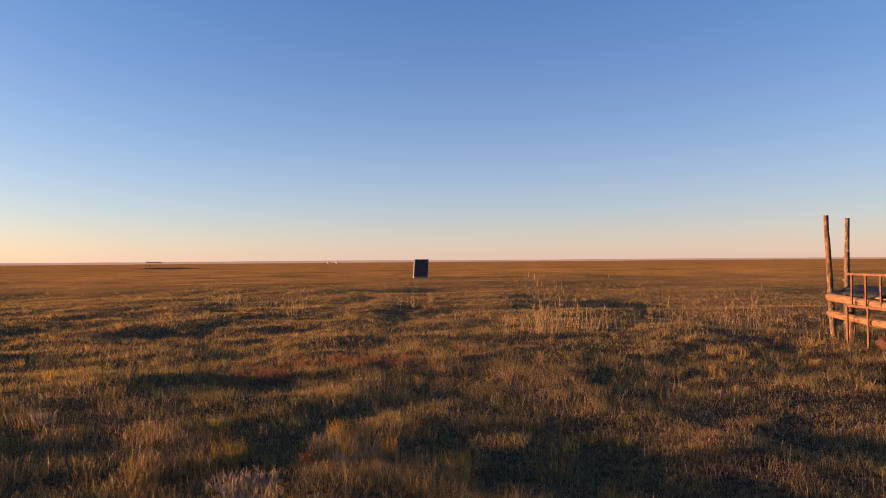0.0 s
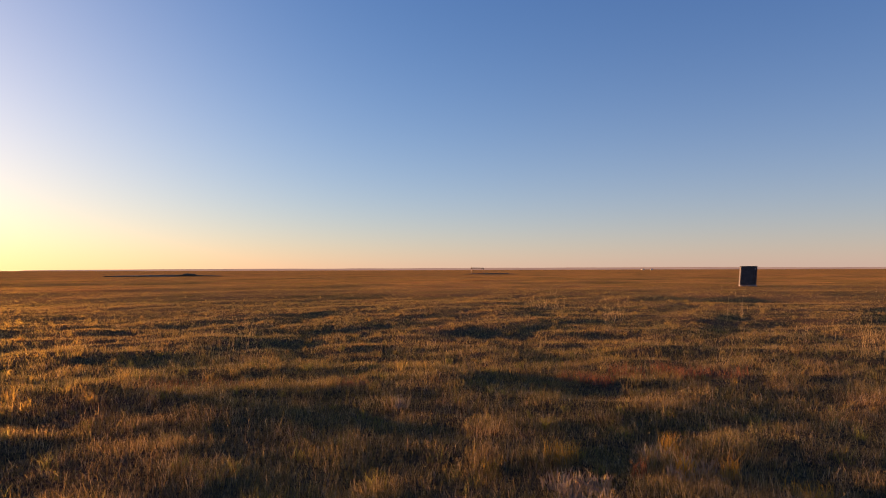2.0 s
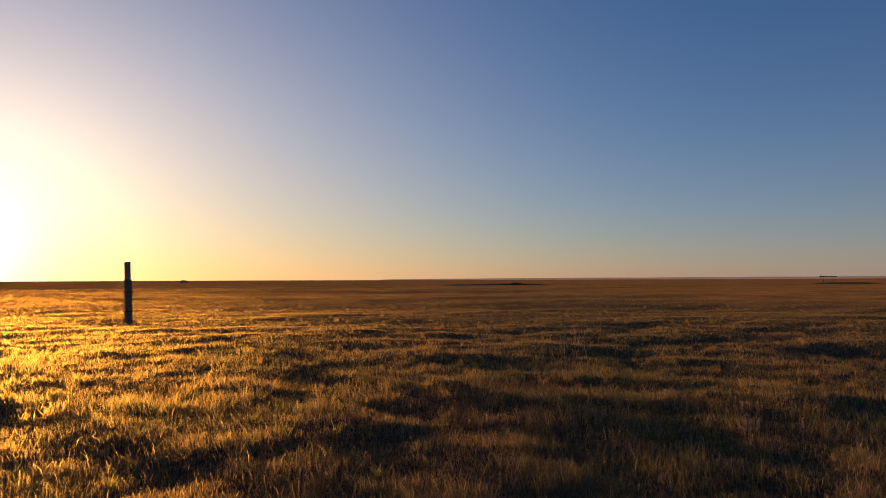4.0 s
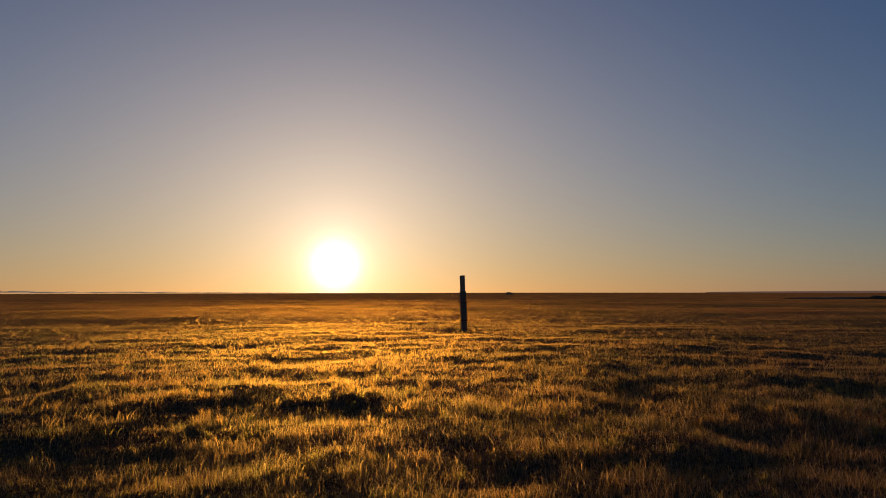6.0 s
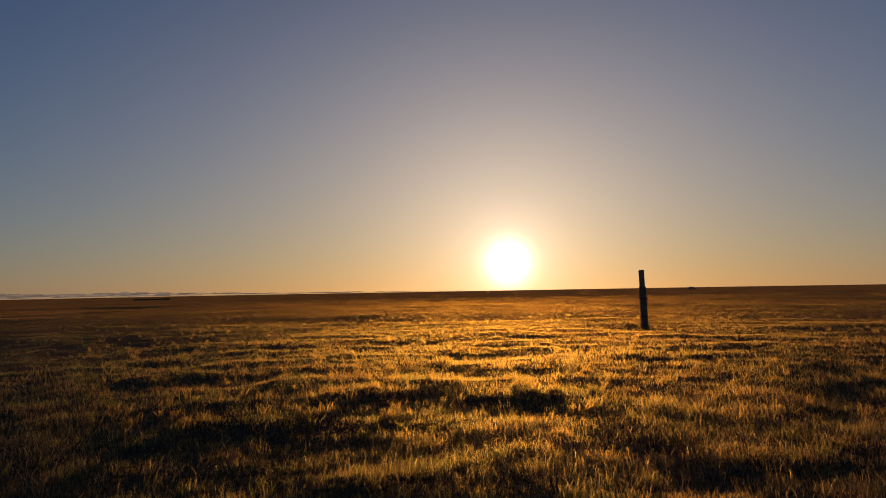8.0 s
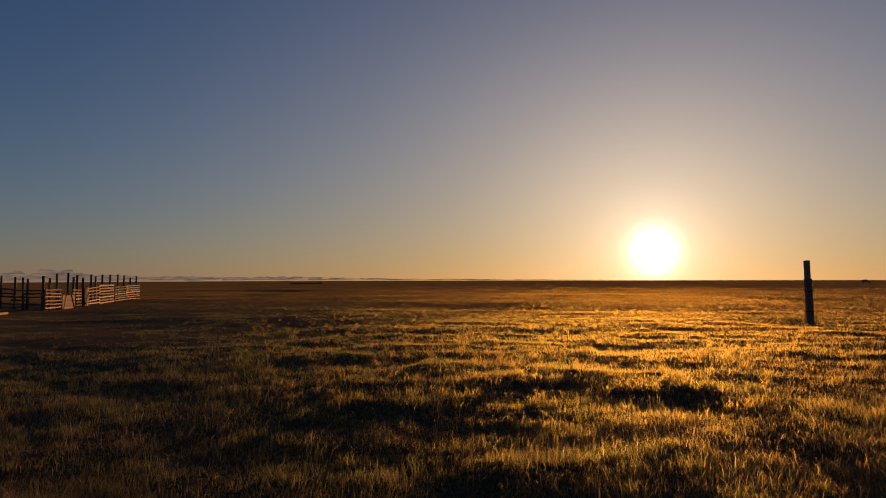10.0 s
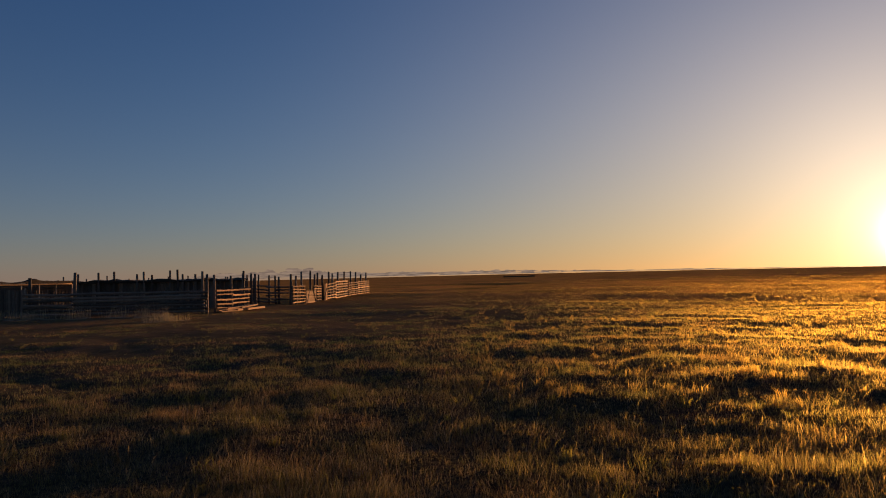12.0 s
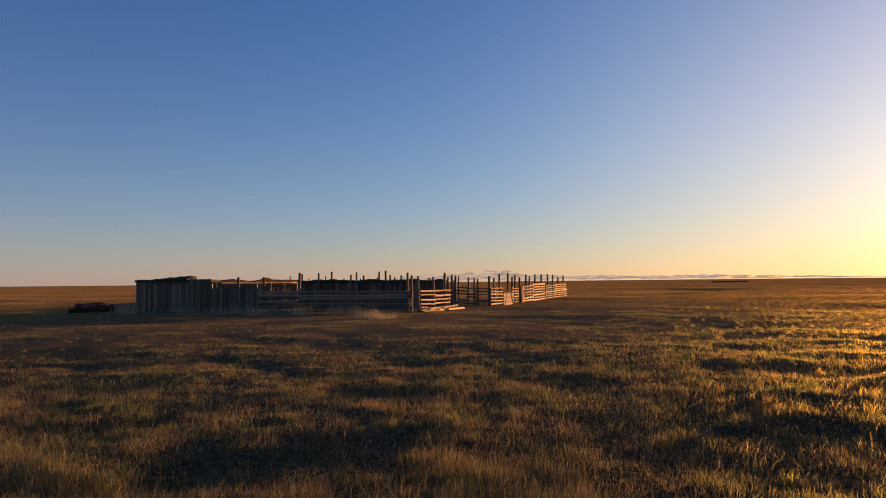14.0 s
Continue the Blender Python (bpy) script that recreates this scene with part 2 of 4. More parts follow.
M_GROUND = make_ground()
M_GRASS = make_grass("grass_blades", own_part=0.52, yard=True)
M_TUFT = make_grass("green_tuft", (0.15, 0.165, 0.045), 0.6, 0.5)
M_DRY = make_grass("dry_stalks", (0.44, 0.32, 0.19), 0.75, 0.3)
M_STRAW = make_grass("pale_straw", (0.40, 0.34, 0.26), 0.8, 0.35)
M_TUSSOCK = make_grass("golden_tussock", (0.27, 0.19, 0.085), 0.6, 0.4)
M_YARD = make_grass("yard_weed", (0.125, 0.135, 0.075), 0.7, 0.35)
M_WEED = make_grass("dull_weed", (0.34, 0.30, 0.23), 0.85, 0.25)
M_RED = make_grass("red_herb", (0.21, 0.062, 0.050), 0.68, 0.4)
M_GOLD = make_grass("golden_tuft", (0.36, 0.22, 0.045), 0.75, 0.45)
M_PALE = make_grass("pale_herb", (0.24, 0.205, 0.19), 0.85, 0.2)
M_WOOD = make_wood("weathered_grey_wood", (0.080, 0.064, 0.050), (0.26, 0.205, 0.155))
# pale wood of the sunny sides, the low sun's orange added to its colour
M_RAIL = make_wood("sunlit_bare_wood", (0.36, 0.205, 0.095), (0.72, 0.44, 0.21))
M_POLE = make_wood("pale_grey_pole", (0.28, 0.235, 0.19), (0.56, 0.49, 0.41))
M_LOG = make_log("peeled_upright_log", (30, 30, 4), 0.42)
M_LYING = make_log("peeled_lying_log", (26, 3.0, 26), 0.58)


def make_plain(name, c, rough=0.7, metal=0.0, scale=8.0, vary=0.35, bump=0.2):
    m = Mat(name)
    o = m.coord("Object")
    f = m.noise(o, scale, 6.0, 0.65)
    col = m.ramp(f, [(0.3, [x * (1 - vary) for x in c]), (0.7, [min(1, x * (1 + vary)) for x in c])])
    return m.surface(col, rough, metal, m.bump(m.noise(o, scale * 5, 4.0), bump, 0.01), 0.3)


M_RUST = make_plain("rusted_iron", (0.120, 0.057, 0.036), 0.85, 0.1, 24.0, 0.5)
M_TARP = make_plain("dark_tarpaulin", (0.030, 0.036, 0.050), 0.45, 0.0, 6.0)
M_DUNG = make_plain("old_hay_and_dung", (0.045, 0.032, 0.020), 0.95, 0.0, 5.0, 0.5, 0.9)
M_EARTH = make_plain("red_earth", (0.050, 0.021, 0.014), 0.95, 0.0, 6.0, 0.4, 0.9)
M_MOUND = make_plain("dry_grassy_earth", (0.105, 0.075, 0.042), 0.95, 0.0, 3.0, 0.4, 0.9)
M_DARKPANEL = make_plain("dark_blue_grey_sheet", (0.050, 0.046, 0.050), 0.75, 0.0, 3.0)
M_PALEPANEL = make_plain("pale_painted_sheet", (0.22, 0.18, 0.17), 0.6, 0.0, 3.0)
M_SIDE = make_plain("sunlit_side_worn_edge", (0.10, 0.088, 0.085), 0.6, 0.0, 3.0)
M_WHITE = make_plain("whitewash", (0.42, 0.39, 0.37), 0.8, 0.0, 3.0, 0.12)


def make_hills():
    m = Mat("haze_glow_hills")
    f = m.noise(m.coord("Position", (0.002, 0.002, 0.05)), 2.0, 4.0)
    # hills glow on their own; the air's haze is their emission colour
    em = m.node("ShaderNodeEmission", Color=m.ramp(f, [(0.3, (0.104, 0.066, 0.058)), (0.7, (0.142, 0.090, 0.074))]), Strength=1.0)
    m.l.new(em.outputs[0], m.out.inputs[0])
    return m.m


M_HILL = make_hills()
M_CAR = make_plain("dusty_grey_car_paint", (0.16, 0.15, 0.14), 0.35, 0.0, 3.0, 0.1)
M_RUBBER = make_plain("tyre_rubber", (0.02, 0.02, 0.02), 0.9, 0.0, 10.0)


def make_cloud():
    m = Mat("evening_cloud")
    p = m.coord("Position", (0.006, 0.006, 0.05))
    f = m.noise(p, 2.0, 6.0, 0.6)
    # puffs emit instead of being lit; evening pink and grey come from this ramp
    col = m.ramp(f, [(0.35, (0.36, 0.28, 0.24)), (0.62, (0.78, 0.60, 0.46))])
    em = m.node("ShaderNodeEmission", Color=col, Strength=0.36)
    m.l.new(em.outputs[0], m.out.inputs[0])
    return m.m


M_CLOUD = make_cloud()


# ---- shape helpers ----
def part(name, bm, material, parent=None, label=""):
    """Link a bmesh, built in world metres, as one mesh object under a thing or part."""
    me = bpy.data.meshes.new(name)
    root = parent
    while root is not None and root.parent is not None:
        root = root.parent
    if root is not None:
        bm.transform(Matrix.Translation(-root.location))
    bm.to_mesh(me)
    bm.free()
    me.materials.append(material)
    ob = new(name, me)
    if parent is not None:
        ob.parent = parent
    return tagged(ob, label)


def thing(name, at, label, category, group=""):
    ob = new(name)
    ob.location = at
    ob.empty_display_size = 0.3
    return tagged(ob, label, category, group)


def solo(name, bm, material, at, label, category, group=""):
    """A thing of a single mesh."""
    bm.transform(Matrix.Translation(-Vector(at)))
    me = bpy.data.meshes.new(name)
    bm.to_mesh(me)
    bm.free()
    me.materials.append(material)
    ob = new(name, me)
    ob.location = at
    return tagged(ob, label, category, group)


def log(bm, a, b, r0, r1, rng, sides=8, rings=4, wob=0.12, flat=1.0):
    """A round pole from a to b, tapered, slightly crooked."""
    a, b = Vector(a), Vector(b)
    d = (b - a).normalized()
    up = Vector((0, 0, 1)) if abs(d.z) < 0.9 else Vector((1, 0, 0))
    u = d.cross(up).normalized()
    v = u.cross(d)
    prev = None
    for i in range(rings + 1):
        f = i / rings
        c = a.lerp(b, f)
        if 0 < i < rings:
            c += u * rng.uniform(-wob, wob) * r0 + v * rng.uniform(-wob, wob) * r0
        r = r0 + (r1 - r0) * f
        ring = []
        for k in range(sides):
            t = 2 * math.pi * k / sides
            rr = r * rng.uniform(0.92, 1.08)
            ring.append(bm.verts.new(c + u * math.cos(t) * rr + v * math.sin(t) * rr * flat))
        if prev:
            for k in range(sides):
                f_ = bm.faces.new((prev[k], prev[(k + 1) % sides], ring[(k + 1) % sides], ring[k]))
                f_.smooth = sides > 6
        else:
            bm.faces.new(ring[::-1])
        prev = ring
    bm.faces.new(prev)
    return bm


def box(bm, a, b, width, height, rng=None, jag=0.0):
    """A beam of rectangular section from a to b."""
    a, b = Vector(a), Vector(b)
    d = (b - a).normalized()
    up = Vector((0, 0, 1)) if abs(d.z) < 0.9 else Vector((d.y, -d.x, 0)) if abs(d.x) + abs(d.y) > 1e-3 else Vector((0, 1, 0))
    u = d.cross(up).normalized()
    v = u.cross(d)
    vs = []
    for c in (a, b):
        for su, sv in ((-1, -1), (1, -1), (1, 1), (-1, 1)):
            j = d * (rng.uniform(-jag, jag) if rng else 0)
            vs.append(bm.verts.new(c + u * su * width / 2 + v * sv * height / 2 + j))
    for q in ((3, 2, 1, 0), (4, 5, 6, 7), (0, 1, 5, 4), (1, 2, 6, 5), (2, 3, 7, 6), (3, 0, 4, 7)):
        bm.faces.new([vs[i] for i in q])
    return bm


def slab(bm, base, along, out, width, height, thick, rng):
    """An upright half-round board: flat back, bowed front, ragged top."""
    base, along, out = Vector(base), Vector(along), Vector(out)
    lean = along * rng.uniform(-0.02, 0.02)
    lo, hi = [], []
    for s, o in ((-0.5, 0), (-0.3, 0.75), (0.0, 1.0), (0.3, 0.75), (0.5, 0)):
        p = base + along * s * width + out * o * thick
        lo.append(bm.verts.new(p + Vector((0, 0, -0.1))))
        hi.append(bm.verts.new(p + lean + Vector((0, 0, height + rng.uniform(-0.02, 0.02)))))
    for i in range(5):
        j = (i + 1) % 5
        bm.faces.new((lo[i], lo[j], hi[j], hi[i]))
    bm.faces.new(hi)
    bm.faces.new(lo[::-1])
    return bm


# ---- terrain ----
def lattice(ix, iy, seed):
    h = (ix * 374761393 + iy * 668265263 + seed * 974634777) & 0xFFFFFFFF
    h = ((h ^ (h >> 13)) * 1274126177) & 0xFFFFFFFF
    return ((h ^ (h >> 16)) & 0xFFFF) / 65535.0 * 2 - 1


def swell(x, y, size, seed):
    """Smooth noise in -1..1 with features about size metres across."""
    x, y = np.asarray(x) / size, np.asarray(y) / size
    fx, fy = np.floor(x), np.floor(y)
    ix, iy = fx.astype(np.int64), fy.astype(np.int64)
    u, v = x - fx, y - fy
    u, v = u * u * u * (u * (u * 6 - 15) + 10), v * v * v * (v * (v * 6 - 15) + 10)
    a, b = lattice(ix, iy, seed), lattice(ix + 1, iy, seed)
    c, d = lattice(ix, iy + 1, seed), lattice(ix + 1, iy + 1, seed)
    return (a * (1 - u) + b * u) * (1 - v) + (c * (1 - u) + d * u) * v


def step(a, b, x):
    t = np.clip((x - a) / (b - a), 0, 1)
    return t * t * (3 - 2 * t)


def worn(x, y):
    """How trampled the ground is, 0 to 1: the yard before the corral."""
    d = np.hypot((np.asarray(x) + 17.0) / 1.25, np.asarray(y) + 26.0) + 3.0 * swell(x, y, 5.0, 15)
    return 1 - step(9.0, 22.0, d)


# x, y, half-widths and depth of the larger hollows and banks
HOLLOWS = [(-2.6, 9.2, 1.3, 0.7, -0.10), (-4.3, 9.2, 0.7, 0.8, 0.06), (-5.6, 16.0, 2.2, 0.9, -0.11), (-8.4, 16.0, 0.9, 1.2, 0.09),
           (8.0, 16.6, 1.8, 1.2, -0.12), (5.4, 16.0, 0.8, 1.2, 0.09), (6.0, 25.0, 3.0, 1.6, -0.2), (2.4, 25.0, 1.2, 1.8, 0.15),
           (-0.6, 38.0, 3.0, 2.0, -0.2), (-100.6, -55.8, 12.0, 12.0, -0.25), (1.0, 5.2, 1.0, 0.7, -0.05), (-0.6, 5.3, 0.5, 0.8, 0.03), (-2.0, 8.0, 1.3, 0.4, 0.07)]


def height(x, y):
    x, y = np.asarray(x, float), np.asarray(y, float)
    r = np.hypot(x, y)
    near = 1 - step(30, 70, r)
    # hummocks, longer across the sun than along it
    hum = np.abs(swell(x, y * 0.8, 2.4, 1))
    near = near * (1 - 0.6 * worn(x, y))
    h = near * (0.08 * hum + (0.045 * swell(x, y, 1.2, 2) + 0.03 * swell(x, y, 0.5, 9)) * (1 - step(15, 40, r)) - 0.06)
    for bx, by, rx, ry, lift in HOLLOWS:
        h = h + lift * np.exp(-((x - bx) / rx) ** 2 - ((y - by) / ry) ** 2)
    h = h + 0.07 * swell(x, y, 7.0, 3) * (1 - step(150, 400, r))
    h = h + 0.10 * swell(x, y, 30.0, 4) * step(8, 40, r)
    h = h + 0.18 * swell(x, y, 130.0, 5) * step(80, 300, r)
    h = h + 0.4 * swell(x, y, 700.0, 6) * step(300, 1500, r)
    turn = np.degrees(np.arctan2(-x, y))
    turn = np.where(turn < -90, 180, turn)
    return h - 0.02 - 0.0030 * np.maximum(0, r - 60) * step(105, 160, turn) - 0.0010 * np.maximum(0, r - 100) * (1 - step(40, 75, turn))


def ground_at(x, y):
    return float(height(x, y))


def build_mesh(name, co, tris):
    me = bpy.data.meshes.new(name)
    n, f, k = len(co), len(tris), tris.shape[1]
    me.vertices.add(n)
    me.vertices.foreach_set("co", co.astype(np.float32).ravel())
    me.loops.add(f * k)
    me.loops.foreach_set("vertex_index", tris.astype(np.int32).ravel())
    me.polygons.add(f)
    me.polygons.foreach_set("loop_start", np.arange(0, f * k, k, dtype=np.int32))
    me.update(calc_edges=True)
    return me


def make_ground_sheet():
    az = np.concatenate([np.arange(-42, 182, 0.7), np.arange(182, 318, 4.0)])
    rad = np.concatenate([[0.4], np.geomspace(0.8, 3.0, 14), np.geomspace(3.06, 4700, 400)])
    a, r = np.meshgrid(np.radians(az), rad)
    x, y = -np.sin(a) * r, np.cos(a) * r
    co = np.stack([x, y, height(x, y)], -1).reshape(-1, 3)
    nr, na = len(rad), len(az)
    i, j = np.meshgrid(np.arange(nr - 1), np.arange(na), indexing="ij")
    jn = (j + 1) % na
    q = np.stack([i * na + j, (i + 1) * na + j, (i + 1) * na + jn, i * na + jn], -1).reshape(-1, 4)[:, ::-1]
    co = np.vstack([co, [[0, 0, float(height(0, 0))]]])
    me = build_mesh("ground", co, q)
    me.polygons.foreach_set("use_smooth", np.ones(len(q), bool))
    cap = len(co) - 1
    bm = bmesh.new()
    bm.from_mesh(me)
    bm.verts.ensure_lookup_table()
    for k in range(na):
        bm.faces.new((bm.verts[cap], bm.verts[k], bm.verts[(k + 1) % na]))
    bm.to_mesh(me)
    bm.free()
    me.materials.append(M_GROUND)
    tagged(new("ground", me), "flat dry steppe ground with low hummocks", "ground", kind="structure")


make_ground_sheet()


def blades(rng, x, y, w, h, bend, segments):
    """Grass blades at x, y: each an island of its own."""
    n = len(x)
    z = height(x, y) - 0.015
    face = rng.uniform(0, 2 * np.pi, n)
    ux, uy = np.cos(face) * w / 2, np.sin(face) * w / 2
    la = rng.uniform(0, 2 * np.pi, n)
    lx, ly = np.cos(la) * bend * h, np.sin(la) * bend * h
    if segments == 1:
        co = np.stack([np.stack([x - ux, y - uy, z], -1), np.stack([x + ux, y + uy, z], -1), np.stack([x + lx * 0.9, y + ly * 0.9, z + h], -1)], 1)
        return co.reshape(-1, 3), np.arange(n * 3).reshape(-1, 3)
    if segments == 2:
        # a folded leaf: two halves along a midrib
        lean = np.minimum(1.0, 0.02 / w)
        dx, dy = -np.sin(face) * w * 0.45, np.cos(face) * w * 0.45
        co = np.stack([np.stack([x - ux, y - uy, z], -1), np.stack([x + dx, y + dy, z], -1), np.stack([x + ux, y + uy, z], -1), np.stack([x + dx + lx * lean, y + dy + ly * lean, z + h], -1)], 1)
        b = np.arange(n)[:, None] * 4
        return co.reshape(-1, 3), np.concatenate([b + [0, 1, 3], b + [1, 2, 3]], 0)
    mx, my, mz = x + lx * 0.3, y + ly * 0.3, z + h * 0.6
    co = np.stack([np.stack([x - ux, y - uy, z], -1), np.stack([x + ux, y + uy, z], -1),
                   np.stack([mx + ux * 0.7, my + uy * 0.7, mz], -1), np.stack([mx - ux * 0.7, my - uy * 0.7, mz], -1),
                   np.stack([x + lx, y + ly, z + h], -1)], 1)
    b = np.arange(n)[:, None] * 5
    tri = np.concatenate([b + [0, 1, 2], b + [0, 2, 3], b + [3, 2, 4]], 0)
    return co.reshape(-1, 3), tri


def grass_band(name, r0, r1, per_fold, segments, seed, label, az0=-38.5, az1=178.5, broad=1.0, tall=1.0, mat=None):
    rng = np.random.default_rng(seed)
    n = int(per_fold * math.log(r1 / r0))
    r = r0 * np.exp(rng.uniform(0, 1, n) * math.log(r1 / r0))
    a = np.radians(rng.uniform(az0, az1, n))
    x, y = -np.sin(a) * r, np.cos(a) * r
    # gather the blades into tussocks, the turf closing up with distance
    even = step(10, 34, r)
    lump = (1 - even) * (0.5 + 0.28 * swell(x, y, 0.45, 11) + 0.22 * swell(x, y, 0.17, 13)) + even * 0.62
    tread = worn(x, y)
    bald = tread * step(0.15, 0.45, swell(x, y * 1.5, 3.2, 17))
    keep = rng.uniform(0, 1, n) < (0.38 + 0.62 * lump) * (1 - 0.5 * bald)
    low_patch = 0.5 + 0.5 * swell(x, y, 1.9, 18) + 0.35 * swell(x, y, 0.8, 19)
    keep &= rng.uniform(0, 1, n) > tread * 0.75 * (1 - step(0.25, 0.7, low_patch))
    x, y, r, lump, tread, even = x[keep], y[keep], r[keep], lump[keep], tread[keep], even[keep]
    n = len(x)
    patch = 0.5 + 0.5 * swell(x, y, 3.1, 12)
    h = 0.032 + 0.085 * lump * lump + 0.022 * patch
    h = h * (1 - tread * 0.6 * (1 - step(0.3, 0.8, low_patch[keep])))
    h = h * (1 + rng.uniform(-0.5, 0.5, n) * (1 - 0.6 * even))
    h = np.where(rng.uniform(0, 1, n) < 0.07 * (1 - even), h * 1.7, h) * (1 - 0.35 * tread) * (1 - 0.35 * step(9, 30, r) * (1 - tread)) * (1 - 0.45 * step(30, 110, r)) * tall
    w = np.maximum(0.0029, 0.00070 * (1 + 0.7 * step(25, 80, r) + 1.3 * step(140, 300, r) + 1.5 * step(900, 1400, r)) * r) * rng.uniform(0.6, 1.4, n) * broad
    co, tri = blades(rng, x, y, w, h, rng.uniform(0.1, 0.75, n), segments)
    me = build_mesh(name, co, tri)
    me.materials.append(mat or M_GRASS)
    tagged(new(name, me), label, "grass", kind="stuff")


grass_band("grass", 3.1, 9.0, 200000, 3, 21, "short mixed green and straw-coloured steppe grass", tall=1.05)
grass_band("grass", 3.1, 9.0, 760000, 1, 28, "dense low turf of fine green and brown blades", tall=0.75)
grass_band("grass", 3.1, 10.0, 15000, 3, 29, "sparse long pale dry blades above the turf", broad=0.6, tall=1.35, mat=M_STRAW)
grass_band("grass", 9.0, 40.0, 780000, 1, 22, "short dry golden steppe grass in low hummocks")
grass_band("grass", 0.5, 3.1, 26000, 3, 26, "short trodden steppe grass underfoot", -180.0, 180.0, 1.4)
grass_band("grass", 3.1, 60.0, 40000, 1, 27, "short dry steppe grass", 178.5, 321.5, 3.0)
grass_band("grass", 40.0, 160.0, 320000, 1, 23, "golden dry grass of the open plain")
grass_band("grass", 160.0, 1200.0, 60000, 1, 24, "golden dry grass of the far plain", broad=0.5)


# ---- distance ----
def make_ridge(name, az0, az1, dist, tall, seed, label):
    n = int((az1 - az0) * 3)
    bm = bmesh.new()
    rows = []
    for i in range(n + 1):
        a = radians(az0 + (az1 - az0) * i / n)
        e = math.sin(math.pi * i / n) ** 0.4
        top = tall * e * (0.78 + 0.22 * float(swell(i / 60, seed, 1.0, seed)) + 0.10 * float(swell(i / 9, seed, 1.0, seed + 1)))
        d = (-math.sin(a), math.cos(a))
        rows.append([bm.verts.new((d[0] * r, d[1] * r, z)) for r, z in ((dist - 500, -60), (dist - 160, top * 0.6), (dist, top), (dist + 90, -60))])
    for p, q in zip(rows, rows[1:]):
        for k in range(3):
            bm.faces.new((p[k], q[k], q[k + 1], p[k + 1])).smooth = True
    me = bpy.data.meshes.new(name)
    bm.to_mesh(me)
    bm.free()
    me.materials.append(M_HILL)
    tagged(new(name, me), label, "hills", kind="structure")


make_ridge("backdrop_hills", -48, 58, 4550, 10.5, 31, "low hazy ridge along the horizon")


def make_clouds():
    """Small flat puffs in two thin layers far off."""
    rng = random.Random(5)
    bm = bmesh.new()

    def puff(az, el, wide, tall, dist):
        a = radians(az)
        c = Vector((-math.sin(a) * dist, math.cos(a) * dist, dist * math.tan(radians(el))))
        u = Vector((math.cos(a), math.sin(a), 0)) * dist * radians(wide)
        k = dist * radians(tall)
        ring = []
        for q in range(14):
            t = 2 * math.pi * q / 14
            r = rng.uniform(0.85, 1.15)
            ring.append(bm.verts.new(c + u * math.cos(t) * r + Vector((0, 0, k * max(-0.35, math.sin(t)) * r))))
        bm.faces.new(ring)

    for i in range(280):
        az = 92 + 53 * rng.random() ** 0.8
        grow = max(0.12, min(1.0, (az - 92) / 30)) * min(1.0, (147 - az) / 5)
        puff(az, 0.03 + grow * rng.uniform(0.0, 0.24), rng.uniform(0.3, 1.2), grow * rng.uniform(0.03, 0.08), 4790 + rng.uniform(-8, 8))
    # heaped tops in two swells, with ragged crowns
    for mid, wide, tall, count in ((135.2, 1.9, 0.80, 170), (138.3, 1.9, 0.62, 130), (141.5, 2.2, 0.36, 80), (131.6, 2.0, 0.34, 70), (126.5, 2.5, 0.20, 60), (119.0, 3.5, 0.14, 60)):
        for i in range(count):
            az = rng.gauss(mid, wide * 0.55)
            top = tall * math.exp(-((az - mid) / wide) ** 2) * (0.7 + 0.3 * float(swell(az * 2.2, mid, 1.0, 91)))
            size = rng.uniform(0.06, 0.19)
            puff(az, 0.16 + top * rng.random() ** 0.7, size * 1.7, size * 0.75, 4770 + rng.uniform(-8, 8))
    me = bpy.data.meshes.new("backdrop_clouds")
    bm.to_mesh(me)
    bm.free()
    me.materials.append(M_CLOUD)
    tagged(new("backdrop_clouds", me), "thin bank of pinkish evening cloud on the horizon", "cloud", kind="structure")


make_clouds()


# ---- things on the plain ----
def polar(az, dist, z=0.0):
    a = radians(az)
    x, y = -math.sin(a) * dist, math.cos(a) * dist
    return Vector((x, y, ground_at(x, y) + z))


def on_ground(x, y, z=0.0):
    return Vector((x, y, ground_at(x, y) + z))


